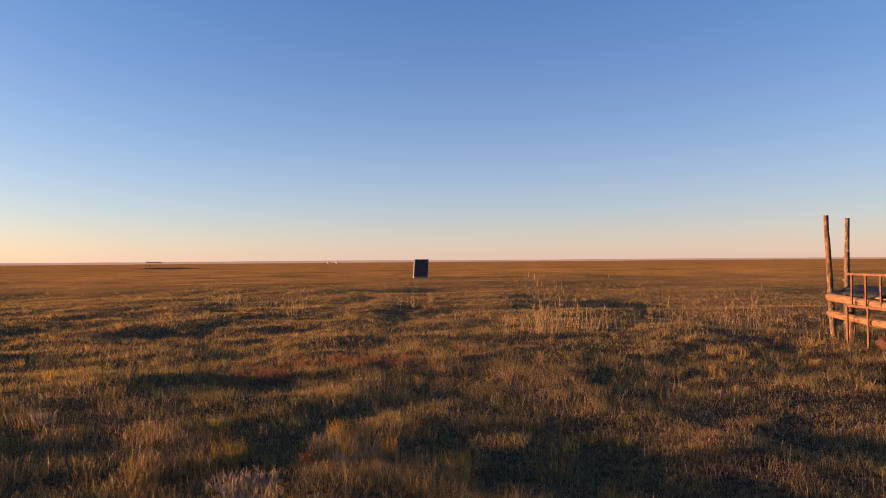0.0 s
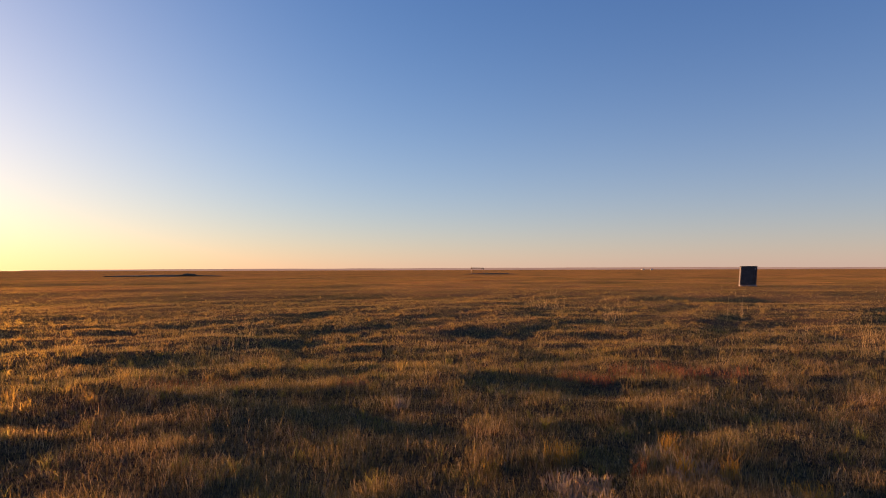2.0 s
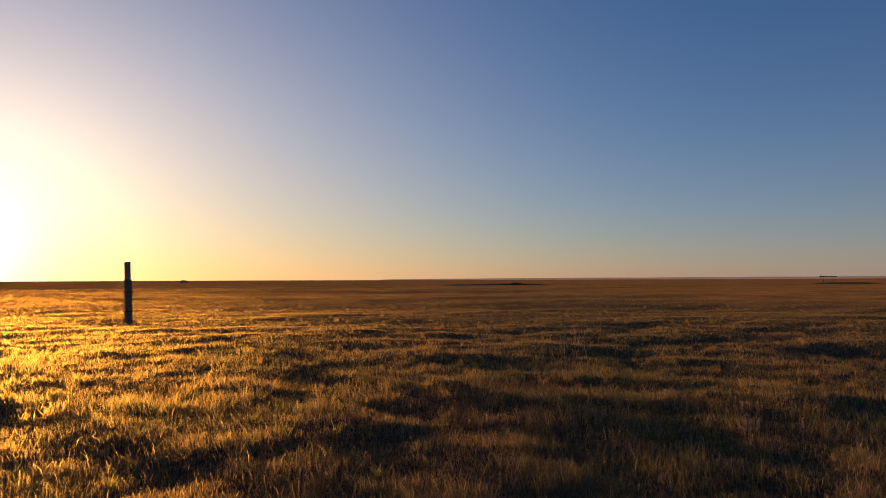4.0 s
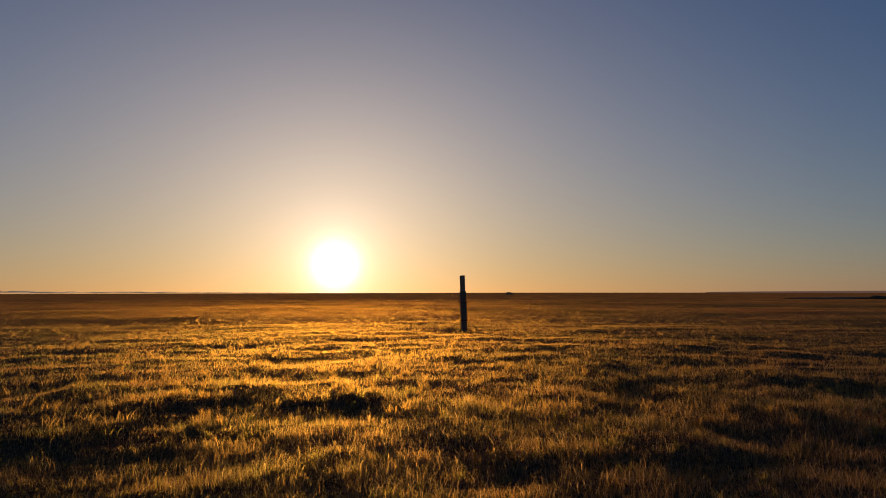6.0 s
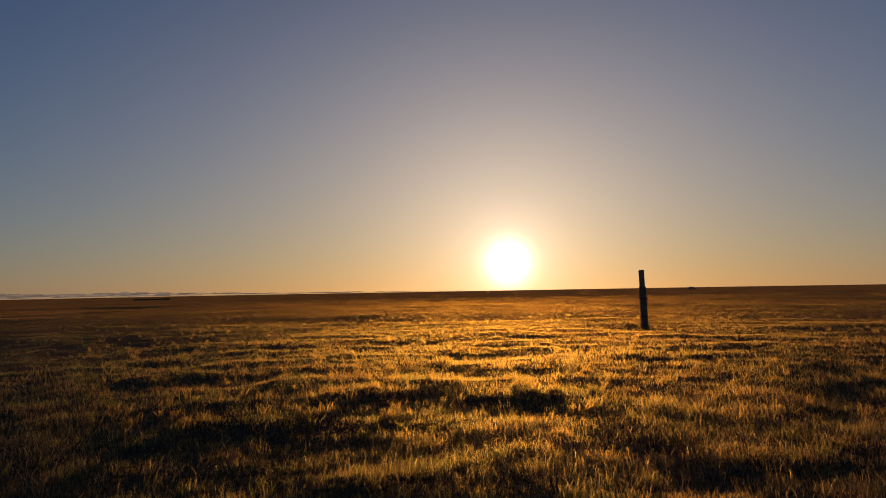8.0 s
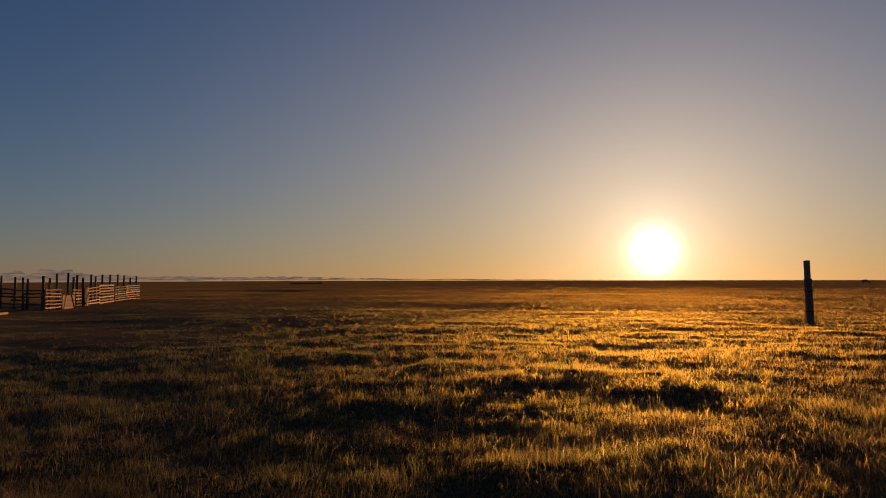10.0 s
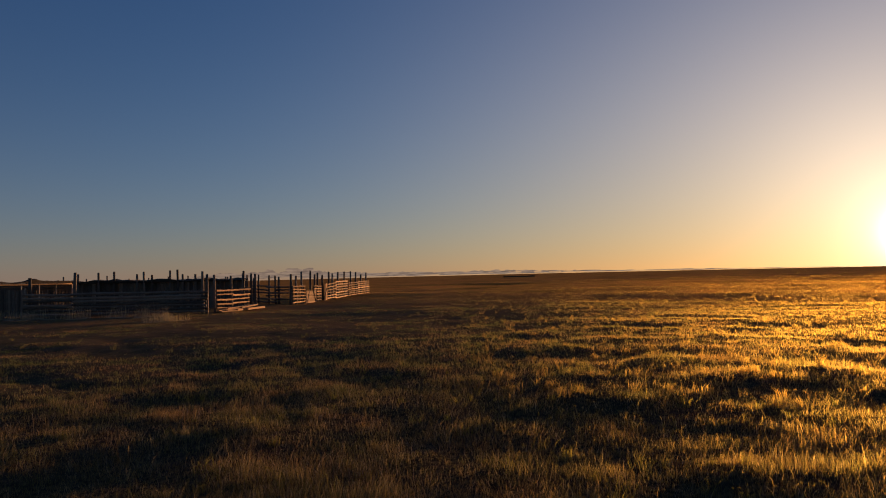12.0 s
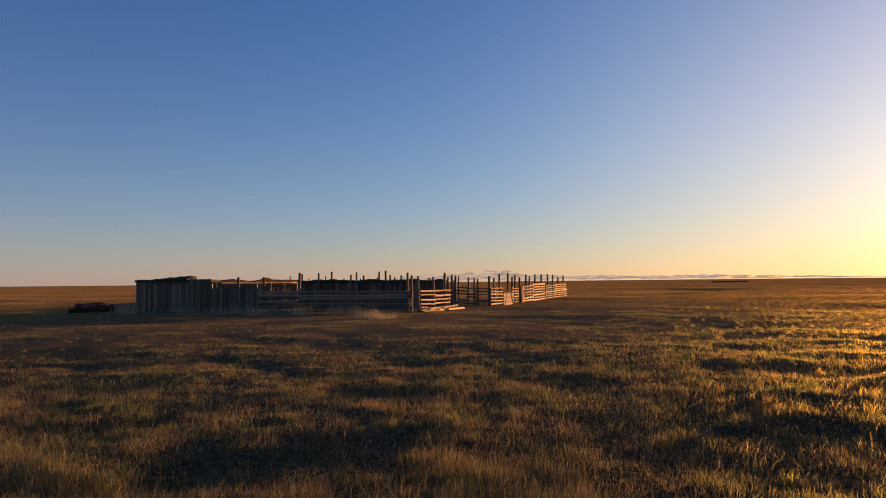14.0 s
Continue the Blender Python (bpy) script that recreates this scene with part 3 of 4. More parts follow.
def fence(label, a, b, posts, rails, top, tall, group, rng, post_r=0.075, rail_r=0.055, mat=None, skip_rail=0.0, low=0.12):
    """Upright posts with round rails nailed along them. Ends a and b in plan; posts as fractions."""
    mat = mat or M_RAIL
    a, b = Vector((*a, 0)), Vector((*b, 0))
    along = (b - a).normalized()
    out = Vector((along.y, -along.x, 0))
    if out.dot(-a) < 0:
        out = -out
    ob = thing("rail_fence", on_ground(*((a + b) / 2).xy), label, "fence", group)
    for f in posts:
        p = a.lerp(b, f)
        g = ground_at(p.x, p.y)
        hgt = tall * rng.uniform(0.9, 1.06)
        bm = log(bmesh.new(), (p.x, p.y, g - 0.2), (p.x + rng.uniform(-0.05, 0.05), p.y + rng.uniform(-0.05, 0.05), g + hgt), post_r * rng.uniform(0.85, 1.2), post_r * 0.8, rng)
        part("post", bm, M_WOOD, ob)
    marks = sorted(set([0.0, *[f for f in posts if 0.02 < f < 0.98][::2], 1.0]))
    for k in range(rails):
        z = low + (top - low) * k / max(1, rails - 1)
        for f0, f1 in zip(marks, marks[1:]):
            if rng.random() < skip_rail:
                continue
            p, q = a.lerp(b, f0) + out * (post_r + rail_r * 0.8), a.lerp(b, f1) + out * (post_r + rail_r * 0.8)
            p -= along * rng.uniform(0.0, 0.12)
            q += along * rng.uniform(0.0, 0.12)
            zp, zq = (ground_at(v.x, v.y) + z + rng.uniform(-0.035, 0.035) for v in (p, q))
            bm = log(bmesh.new(), (p.x, p.y, zp), (q.x, q.y, zq), rail_r * rng.uniform(0.8, 1.2), rail_r * rng.uniform(0.7, 1.0), rng, 6, 4, 0.25)
            part("rail", bm, mat, ob)
    return ob


def lumpy_roof(a, b, back, deep, z0, z1, thick, seed, parent, name, mat, rise=0.0):
    """A flat roof loaded with hay and dung: uneven top, overhanging ragged edges."""
    a, b, back = Vector((*a, 0)), Vector((*b, 0)), Vector(back).normalized()
    n, m = max(6, int((b - a).length / 0.12)), max(3, int(deep / 0.4))
    bm = bmesh.new()
    top, bot = [], []
    for i in range(n + 1):
        rt, rb = [], []
        for j in range(m + 1):
            p = a.lerp(b, i / n) + back * (deep * j / m)
            edge = 0.7 if i in (0, n) or j in (0, m) else 1.0
            lift = thick * edge * (0.95 + 0.5 * float(swell(p.x, p.y, 1.4, seed)) + 0.35 * float(swell(p.x, p.y, 0.6, seed + 1)) + 0.12 * float(swell(p.x, p.y, 0.27, seed + 3)))
            z = z0 + (z1 - z0) * j / m
            lift += rise * i / n
            rt.append(bm.verts.new((p.x, p.y, z + lift)))
            rb.append(bm.verts.new((p.x, p.y, z + 0.02 * float(swell(p.x, p.y, 0.4, seed + 2)))))
        top.append(rt)
        bot.append(rb)
    for i in range(n):
        for j in range(m):
            bm.faces.new((top[i][j], top[i + 1][j], top[i + 1][j + 1], top[i][j + 1]))
            bm.faces.new((bot[i][j], bot[i][j + 1], bot[i + 1][j + 1], bot[i + 1][j]))
        bm.faces.new((bot[i][0], bot[i + 1][0], top[i + 1][0], top[i][0]))
        bm.faces.new((top[i][m], top[i + 1][m], bot[i + 1][m], bot[i][m]))
    for j in range(m):
        bm.faces.new((top[0][j], top[0][j + 1], bot[0][j + 1], bot[0][j]))
        bm.faces.new((bot[n][j], bot[n][j + 1], top[n][j + 1], top[n][j]))
    return part(name, bm, mat, parent)


def build_corral():
    rng = random.Random(14)
    A, K = Vector((-12.2, -42.9, 0)), Vector((-22.5, -29.5, 0))
    along = (K - A).normalized()
    out = Vector((along.y, -along.x, 0))
    if out.dot(-A) < 0:
        out = -out
    back = -out

    def on(s):
        return A.lerp(K, s)

    # plank-clad shed at the end of the front line
    s0, s1, s2 = 0.0, 0.285, 0.47
    shed = thing("cattle_shed", on_ground(*on(0.14).xy), "low shed of upright grey slab boards under a lumpy hay roof", "shed")
    width = (on(s1) - on(s0)).length
    d = 0.0
    while d < width:
        w = rng.uniform(0.09, 0.19)
        p = on(s0) + along * (d + w / 2)
        p += out * rng.uniform(0.0, 0.035)
        bm = slab(bmesh.new(), on_ground(p.x, p.y), along, out, w * 1.08, 1.84 + 0.06 * d / width + rng.uniform(-0.03, 0.03), 0.04, rng)
        part("board", bm, M_WOOD, shed)
        d += w * 0.98
    d = 0.0
    while d < 1.2:
        w = rng.uniform(0.15, 0.25)
        p = on(s0) + back * (d + w / 2)
        bm = slab(bmesh.new(), on_ground(p.x, p.y), back, -along, w, 1.7 + rng.uniform(-0.06, 0.05), 0.05, rng)
        part("board", bm, M_WOOD, shed)
        d += w * 0.90
    g = shed.location.z
    for f in (0.02, 0.5, 0.98):
        p = on(s0 + (s1 - s0) * f) + back * 0.12
        part("post", log(bmesh.new(), (p.x, p.y, g - 0.2), (p.x, p.y, g + 1.78), 0.08, 0.07, rng), M_WOOD, shed)
    p, q = on(s0) + back * 0.07, on(s1) + back * 0.07
    part("wall_plate", log(bmesh.new(), (p.x, p.y, g + 1.70), (q.x, q.y, g + 1.74), 0.085, 0.08, rng, 8, 8), M_WOOD, shed)
    lumpy_roof((on(s0) + out * 0.15).xy, (on(s1 * 0.72) + out * 0.15).xy, back, 1.0, g + 1.75, g + 1.77, 0.24, 51, shed, "hay_roof", M_DUNG, 0.08)
    lumpy_roof((on(s1 * 0.72) + back * 0.1).xy, (on(s1) + back * 0.1).xy, back, 1.0, g + 1.75, g + 1.78, 0.10, 57, shed, "hay_roof", M_DUNG)

    # lower boarding with a raised beam over it
    lean = thing("board_fence", on_ground(*on(0.38).xy), "lower fence of upright grey slab boards beside the shed", "fence")
    d, width = 0.0, (on(s2) - on(s1)).length
    while d < width:
        w = rng.uniform(0.09, 0.17)
        p = on(s1) + along * (d + w / 2)
        p += out * rng.uniform(0.0, 0.03)
        bm = slab(bmesh.new(), on_ground(p.x, p.y), along, out, w * 1.04, 1.36 + rng.uniform(-0.09, 0.06), 0.04, rng)
        part("board", bm, M_WOOD, lean)
        d += w + rng.uniform(-0.015, 0.015)
    roof = thing("open_shelter", on_ground(*on(0.45).xy), "open pole shelter with a long beam and a hay-covered roof", "shelter")
    for f, tall in ((0.30, 1.65), (0.385, 2.0), (0.48, 2.0), (0.61, 2.2)):
        p = on(f) + back * 0.25
        part("post", log(bmesh.new(), (p.x, p.y, g - 0.2), (p.x, p.y, g + tall), 0.085, 0.075, rng), M_WOOD, roof)
    p, q = Vector((-16.7, -43.0, 0)), Vector((-23.6, -44.2, 0))
    for f in (0.02, 0.5, 0.66, 0.82, 0.98):
        c = p.lerp(q, f)
        part("pole", log(bmesh.new(), (c.x, c.y, g - 0.2), (c.x, c.y, g + 1.66), 0.034, 0.03, rng, 6), M_POLE, roof)
    part("beam", log(bmesh.new(), (p.x, p.y + 0.05, g + 1.665), (q.x, q.y + 0.05, g + 1.665), 0.052, 0.045, rng, 8, 8), M_RAIL, roof)
    stakes = thing("stake_fence", on_ground(-21.6, -44.0), "grey fence of thin upright stakes inside the corral", "fence")
    p, q = Vector((-19.4, -43.6, 0)), Vector((-23.8, -44.3, 0))
    for k in range(24):
        c = p.lerp(q, (k + rng.uniform(-0.2, 0.2)) / 23)
        gz = ground_at(c.x, c.y)
        part("stake", log(bmesh.new(), (c.x, c.y, gz - 0.1), (c.x + rng.uniform(-0.03, 0.03), c.y, gz + rng.uniform(1.12, 1.3)), 0.034, 0.028, rng, 6, 2), M_WOOD, stakes)
    part("rail", log(bmesh.new(), (p.x, p.y - 0.06, g + 0.5), (q.x, q.y - 0.06, g + 0.5), 0.04, 0.035, rng, 6), M_WOOD, stakes)
    lumpy_roof((-16.4, -42.95), (-23.9, -44.25), (-0.17, -0.985, 0), 0.6, g + 1.73, g + 1.73, 0.17, 61, roof, "hay_roof", M_DUNG)

    # back wall added to stand for the dark inside, turned away from the sun
    for k in range(8):
        c0, c1 = Vector((-13.4, -45.95, g + 0.12 + 0.215 * k)), Vector((-24.2, -44.87, g + 0.12 + 0.215 * k))
        part("plank", box(bmesh.new(), c0, c1, 0.04, 0.208, rng, 0.004), M_WOOD, roof)
    # shaded runs take the grey wood, sunny ones the orange-tinted: light set by colour
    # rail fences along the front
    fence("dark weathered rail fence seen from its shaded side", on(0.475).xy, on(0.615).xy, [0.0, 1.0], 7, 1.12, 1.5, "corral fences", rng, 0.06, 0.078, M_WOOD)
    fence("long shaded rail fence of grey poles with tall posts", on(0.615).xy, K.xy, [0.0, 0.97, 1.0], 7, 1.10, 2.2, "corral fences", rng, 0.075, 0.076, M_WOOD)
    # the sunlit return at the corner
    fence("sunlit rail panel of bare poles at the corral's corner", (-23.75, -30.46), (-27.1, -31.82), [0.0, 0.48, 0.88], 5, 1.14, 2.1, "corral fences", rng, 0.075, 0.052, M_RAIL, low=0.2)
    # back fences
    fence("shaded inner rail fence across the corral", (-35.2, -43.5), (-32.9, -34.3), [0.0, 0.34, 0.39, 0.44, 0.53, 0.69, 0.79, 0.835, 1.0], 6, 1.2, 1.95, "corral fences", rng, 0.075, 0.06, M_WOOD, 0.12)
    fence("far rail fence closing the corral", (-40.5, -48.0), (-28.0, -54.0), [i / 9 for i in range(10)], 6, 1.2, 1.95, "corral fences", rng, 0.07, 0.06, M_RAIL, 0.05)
    # the sunlit far side: hurdles of unlike height nailed up one after another
    F0, F1 = Vector((-32.4, -33.6)), Vector((-51.5, -42.8))
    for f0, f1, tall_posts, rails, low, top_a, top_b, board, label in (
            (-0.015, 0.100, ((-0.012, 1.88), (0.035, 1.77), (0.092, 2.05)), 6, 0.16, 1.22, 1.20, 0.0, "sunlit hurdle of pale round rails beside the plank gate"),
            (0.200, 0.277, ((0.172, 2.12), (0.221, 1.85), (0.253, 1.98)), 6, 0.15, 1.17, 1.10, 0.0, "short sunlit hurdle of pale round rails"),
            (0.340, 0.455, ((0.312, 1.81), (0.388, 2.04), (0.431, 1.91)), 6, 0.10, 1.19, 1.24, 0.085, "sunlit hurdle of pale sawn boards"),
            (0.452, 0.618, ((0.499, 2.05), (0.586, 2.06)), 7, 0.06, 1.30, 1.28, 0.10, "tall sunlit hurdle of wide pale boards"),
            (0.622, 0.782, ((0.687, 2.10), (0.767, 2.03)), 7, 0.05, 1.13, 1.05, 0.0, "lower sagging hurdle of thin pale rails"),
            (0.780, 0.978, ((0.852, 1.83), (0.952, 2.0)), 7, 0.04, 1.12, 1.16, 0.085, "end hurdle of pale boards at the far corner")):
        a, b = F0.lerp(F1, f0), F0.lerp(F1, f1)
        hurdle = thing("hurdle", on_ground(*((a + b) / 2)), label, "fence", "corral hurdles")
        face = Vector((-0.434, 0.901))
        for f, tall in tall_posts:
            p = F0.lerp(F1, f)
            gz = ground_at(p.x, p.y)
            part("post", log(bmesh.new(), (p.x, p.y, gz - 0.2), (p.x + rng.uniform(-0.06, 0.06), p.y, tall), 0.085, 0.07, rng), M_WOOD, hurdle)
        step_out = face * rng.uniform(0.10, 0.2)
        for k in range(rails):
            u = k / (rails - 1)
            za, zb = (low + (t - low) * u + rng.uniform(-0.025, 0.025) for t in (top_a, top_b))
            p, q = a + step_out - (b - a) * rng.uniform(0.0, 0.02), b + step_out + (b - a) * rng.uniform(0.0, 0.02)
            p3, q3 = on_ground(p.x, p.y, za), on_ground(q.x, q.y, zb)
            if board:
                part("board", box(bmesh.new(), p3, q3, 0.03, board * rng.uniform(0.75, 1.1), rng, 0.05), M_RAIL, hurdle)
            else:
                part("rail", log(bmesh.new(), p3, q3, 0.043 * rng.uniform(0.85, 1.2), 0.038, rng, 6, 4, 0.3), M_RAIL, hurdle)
        for f in (0.06, 0.94):
            p = a.lerp(b, f) + step_out * 0.6
            part("batten", box(bmesh.new(), on_ground(p.x, p.y, 0.0), on_ground(p.x, p.y, top_a - 0.04), 0.07, 0.05), M_WOOD, hurdle)
    # a narrow board door standing between two hurdles
    a, b = F0.lerp(F1, 0.298), F0.lerp(F1, 0.330)
    o = thing("board_door", on_ground(*((a + b) / 2)), "narrow pale board door with a slanting brace", "door")
    for k in range(3):
        p = a.lerp(b, (k + 0.5) / 3) + Vector((-0.434, 0.901)) * 0.2
        part("board", slab(bmesh.new(), on_ground(p.x, p.y), (-0.901, -0.434, 0), (-0.434, 0.901, 0), 0.215, 1.2 + 0.04 * k, 0.03, rng), M_RAIL, o)
    p, q = a + Vector((-0.434, 0.901)) * 0.227, b + Vector((-0.434, 0.901)) * 0.227
    part("brace", box(bmesh.new(), on_ground(p.x, p.y, 0.15), on_ground(q.x, q.y, 1.05), 0.05, 0.02), M_WOOD, o)

    # long byre at the back
    B0 = Vector((-22.4, -42.0, 0))
    B1 = B0 + along * 10.2
    byre = thing("long_byre", on_ground(*((B0 + B1) / 2).xy), "long low dark byre with a sagging hay-covered roof", "shed")
    gb = byre.location.z
    for d, tall in [(0.35, 2.11), (1.57, 2.18), (2.39, 2.23), (3.86, 2.04), (4.24, 2.19), (4.74, 1.98), (5.74, 2.23), (6.27, 2.28), (6.54, 1.99), (7.3, 1.97)]:
        p = B0 + along * d + out * 0.12
        part("post", log(bmesh.new(), (p.x, p.y, gb - 0.2), (p.x + rng.uniform(-0.08, 0.08), p.y, tall), 0.075, 0.065, rng), M_WOOD, byre)
    d, width = 0.0, (B1 - B0).length
    while d < width:
        w = rng.uniform(0.2, 0.3)
        p = B0 + along * (d + w / 2) + back * 0.15
        part("board", slab(bmesh.new(), (p.x, p.y, gb), along, out, w * 1.05, 1.62, 0.05, rng), M_WOOD, byre)
        d += w * 0.98
    lumpy_roof((B0 + out * 0.2).xy, (B1 + out * 0.2).xy, back, 1.2, gb + 1.64, gb + 1.60, 0.18, 71, byre, "hay_roof", M_DUNG)

    # stray posts in the yard
    for x, y, tall in ((-28.3, -33.6, 2.1), (-29.6, -34.4, 2.1), (-30.4, -36.0, 2.0), (-31.16, -35.74, 2.08)):
        o = thing("yard_post", on_ground(x, y), "weathered upright post standing inside the corral", "post", "yard posts")
        part("shaft", log(bmesh.new(), on_ground(x, y, -0.2), on_ground(x + rng.uniform(-0.06, 0.06), y, tall), 0.085, 0.07, rng), M_WOOD, o)

    # plank gate with crossed braces
    u = Vector((-0.927, -0.375, 0))
    n = Vector((-0.375, 0.927, 0))
    c = Vector((-35.55, -34.95, 0))
    gate = thing("plank_gate", on_ground(*c.xy), "pale plank gate with two slanting braces", "gate")
    gz = gate.location.z
    for k in range(7):
        z = gz + 0.06 + k * 0.125
        a, b = c - u * 0.98, c + u * 0.98
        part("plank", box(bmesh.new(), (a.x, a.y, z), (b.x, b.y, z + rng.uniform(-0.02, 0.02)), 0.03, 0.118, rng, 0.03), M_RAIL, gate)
    for t0, t1, top in ((-0.72, -0.30, 1.0), (0.85, 0.30, 1.0), (-0.97, -0.97, 1.1), (0.97, 0.97, 0.95)):
        a, b = c + u * t0 + n * 0.027, c + u * t1 + n * 0.027
        part("brace", box(bmesh.new(), (a.x, a.y, gz), (b.x, b.y, gz + top), 0.055, 0.02), M_WOOD, gate)

    # boards and poles lying at the corner
    pile = random.Random(3)
    w = Vector((-0.93, -0.37, 0))
    f = Vector((-0.37, 0.93, 0))
    for k, (s0, s1, off, z, hgt) in enumerate(((-0.4, 2.2, 0.5, 0.10, 0.07), (0.2, 2.9, 0.65, 0.09, 0.08), (1.0, 3.3, 0.8, 0.10, 0.09), (0.4, 3.2, 0.55, 0.18, 0.07), (1.9, 3.6, 0.95, 0.11, 0.11), (1.6, 3.4, 0.72, 0.21, 0.08), (-0.6, 1.6, 0.75, 0.06, 0.05))):
        a = Vector((-23.6, -30.4, 0)) + w * s0 + f * off
        b = Vector((-23.6, -30.4, 0)) + w * s1 + f * (off + pile.uniform(-0.25, 0.15))
        bm = box(bmesh.new(), on_ground(a.x, a.y, z), on_ground(b.x, b.y, z + pile.uniform(-0.02, 0.08)), 0.16, hgt, pile, 0.04)
        solo("timber", bm, M_RAIL, on_ground((a.x + b.x) / 2, (a.y + b.y) / 2, z), "loose pale timber lying on the grass by the fence", "timber", "loose timbers")
    bm = bmesh.new()
    bmesh.ops.create_icosphere(bm, subdivisions=5, radius=1.0)
    hc = on_ground(-10.7, -45.5)
    for v in bm.verts:
        k = 1 + 0.3 * noise.noise(v.co * 1.8) + 0.16 * noise.noise(v.co * 5.0) + 0.07 * noise.noise(v.co * 12.0)
        v.co = hc + Vector((v.co.x * 1.6 * k, v.co.y * 1.1 * k, v.co.z * 0.5 * k))
    solo("earth_heap", bm, M_EARTH, hc, "low crumbling heap of reddish earth beside the shed", "earth heap")
    for k in range(3):
        x0, y0 = -12.3 + pile.uniform(-0.3, 0.3), -45.5 - 0.5 * k
        bm = log(bmesh.new(), on_ground(x0 + 0.7, y0 - 0.8, 0.12 + 0.12 * (k % 2)), on_ground(x0 - 0.6, y0 + 0.4, 0.14 + 0.16 * (k % 2)), 0.13, 0.11, pile)
        solo("log", bm, M_WOOD, on_ground(x0, y0, 0.1), "dark log lying in the grass behind the shed", "log", "stacked logs")


build_corral()


def build_chute():
    """Log rails, tall posts, an iron frame and a tarpaulin."""
    rng = random.Random(8)
    for x, y, tall, lx in ((7.96, 13.8, 2.48, -0.12), (9.22, 15.5, 2.52, 0.07)):
        o = thing("tall_post", on_ground(x, y), "tall peeled log post, sunlit, leaning a little", "post", "tall log posts")
        part("shaft", log(bmesh.new(), on_ground(x, y, -0.3), (x + lx, y, tall), 0.064, 0.046, rng, 12, 9, 0.09), M_LOG, o)
        for k in range(5):
            z, t = rng.uniform(0.5, 2.2), rng.uniform(0, 6.28)
            c = Vector((x + lx * z / 2.5, y, z))
            d = Vector((math.cos(t), math.sin(t), 0.3))
            part("branch_stub", log(bmesh.new(), c + d * 0.03, c + d * 0.085, 0.018, 0.012, rng, 6, 1), M_WOOD, o)
    rail = Vector((-0.10, -0.995, 0))
    start = Vector((7.74, 13.5, 0))
    for z, r in ((0.83, 0.085), (0.51, 0.075)):
        a, b = start - rail * 0.05, start + rail * 5.2
        bm = log(bmesh.new(), (a.x, a.y, z), (b.x, b.y, z - 0.14), r, r * 0.95, rng, 12, 10, 0.16)
        solo("log_rail", bm, M_LYING, (a.x, a.y, z), "thick peeled log rail, orange in the low sun", "rail", "log rails")
    for y in (13.3, 9.0):
        a = Vector((8.0, y, 0))
        o = thing("rail_post", on_ground(a.x, a.y), "short log stump carrying the rails", "post", "rail posts")
        part("shaft", log(bmesh.new(), on_ground(a.x, a.y, -0.2), (a.x, a.y, 0.9), 0.09, 0.08, rng), M_LOG, o)
    fr = thing("iron_frame", on_ground(7.45, 11.6), "rusty welded angle-iron frame standing before the log rails", "frame")
    X = 7.47

    def angle_iron(a, b, w):
        """An L section: two thin flanges."""
        bm = bmesh.new()
        a, b = Vector(a), Vector(b)
        d = (b - a).normalized()
        if abs(d.z) > 0.5:
            box(bm, a, b, 0.006, w)
            box(bm, a + Vector((w / 2, w / 2, 0)), b + Vector((w / 2, w / 2, 0)), w, 0.006)
        else:
            box(bm, a, b, 0.006, w)
            box(bm, a + Vector((w / 2, 0, w / 2)), b + Vector((w / 2, 0, w / 2)), w, 0.006)
        return bm

    for y in (12.37, 11.96, 11.55, 11.12, 10.7, 10.28):
        part("upright", angle_iron((X, y, 0.73), (X, y, 1.31), 0.038), M_RUST, fr)
    for y in (12.49, 11.88, 11.2, 10.28):
        part("leg", angle_iron((X - 0.02, y, -0.15), (X - 0.02, y, 0.73), 0.045), M_RUST, fr)
    for z in (0.73, 1.31):
        part("bar", angle_iron((X - 0.01, 12.49, z), (X - 0.01, 10.2, z), 0.038), M_RUST, fr)
    # tarpaulin over the rails
    bm = bmesh.new()
    n, m = 30, 8
    grid = []
    for i in range(n + 1):
        row = []
        for j in range(m + 1):
            p = Vector((7.78, 13.8, 0)) + rail * (i * 0.145) + Vector((0.97, -0.1, 0)) * (j * 0.14)
            z = 0.98 + 0.09 * float(swell(p.x, p.y, 0.5, 81)) + 0.06 * float(swell(p.x, p.y, 0.2, 82)) - 0.12 * (j in (0, m))
            row.append(bm.verts.new((p.x, p.y, z)))
        grid.append(row)
    for i in range(n):
        for j in range(m):
            bm.faces.new((grid[i][j], grid[i + 1][j], grid[i + 1][j + 1], grid[i][j + 1])).smooth = True
    bmesh.ops.solidify(bm, geom=bm.faces[:], thickness=0.02)
    solo("tarpaulin", bm, M_TARP, (8.3, 12.0, 0.95), "crumpled dark tarpaulin spread over the log rails", "tarpaulin")
    for k in range(4):
        a = Vector((7.95 + 0.22 * k, 13.3 - 0.05 * k, 0.84))
        bm = log(bmesh.new(), a, a + rail * 4.3, 0.06, 0.055, rng)
        solo("support_pole", bm, M_WOOD, a, "rough pole lying under the tarpaulin beside the rail", "pole", "support poles")
    bm = bmesh.new()
    bmesh.ops.create_icosphere(bm, subdivisions=4, radius=1.0)
    for v in bm.verts:
        k = 1 + 0.25 * noise.noise(v.co * 2.0) + 0.12 * noise.noise(v.co * 6.0)
        v.co = Vector((8.15 + v.co.x * 0.6 * k, 11.5 + v.co.y * 0.9 * k, ground_at(8.1, 11.5) + v.co.z * 0.36 * k))
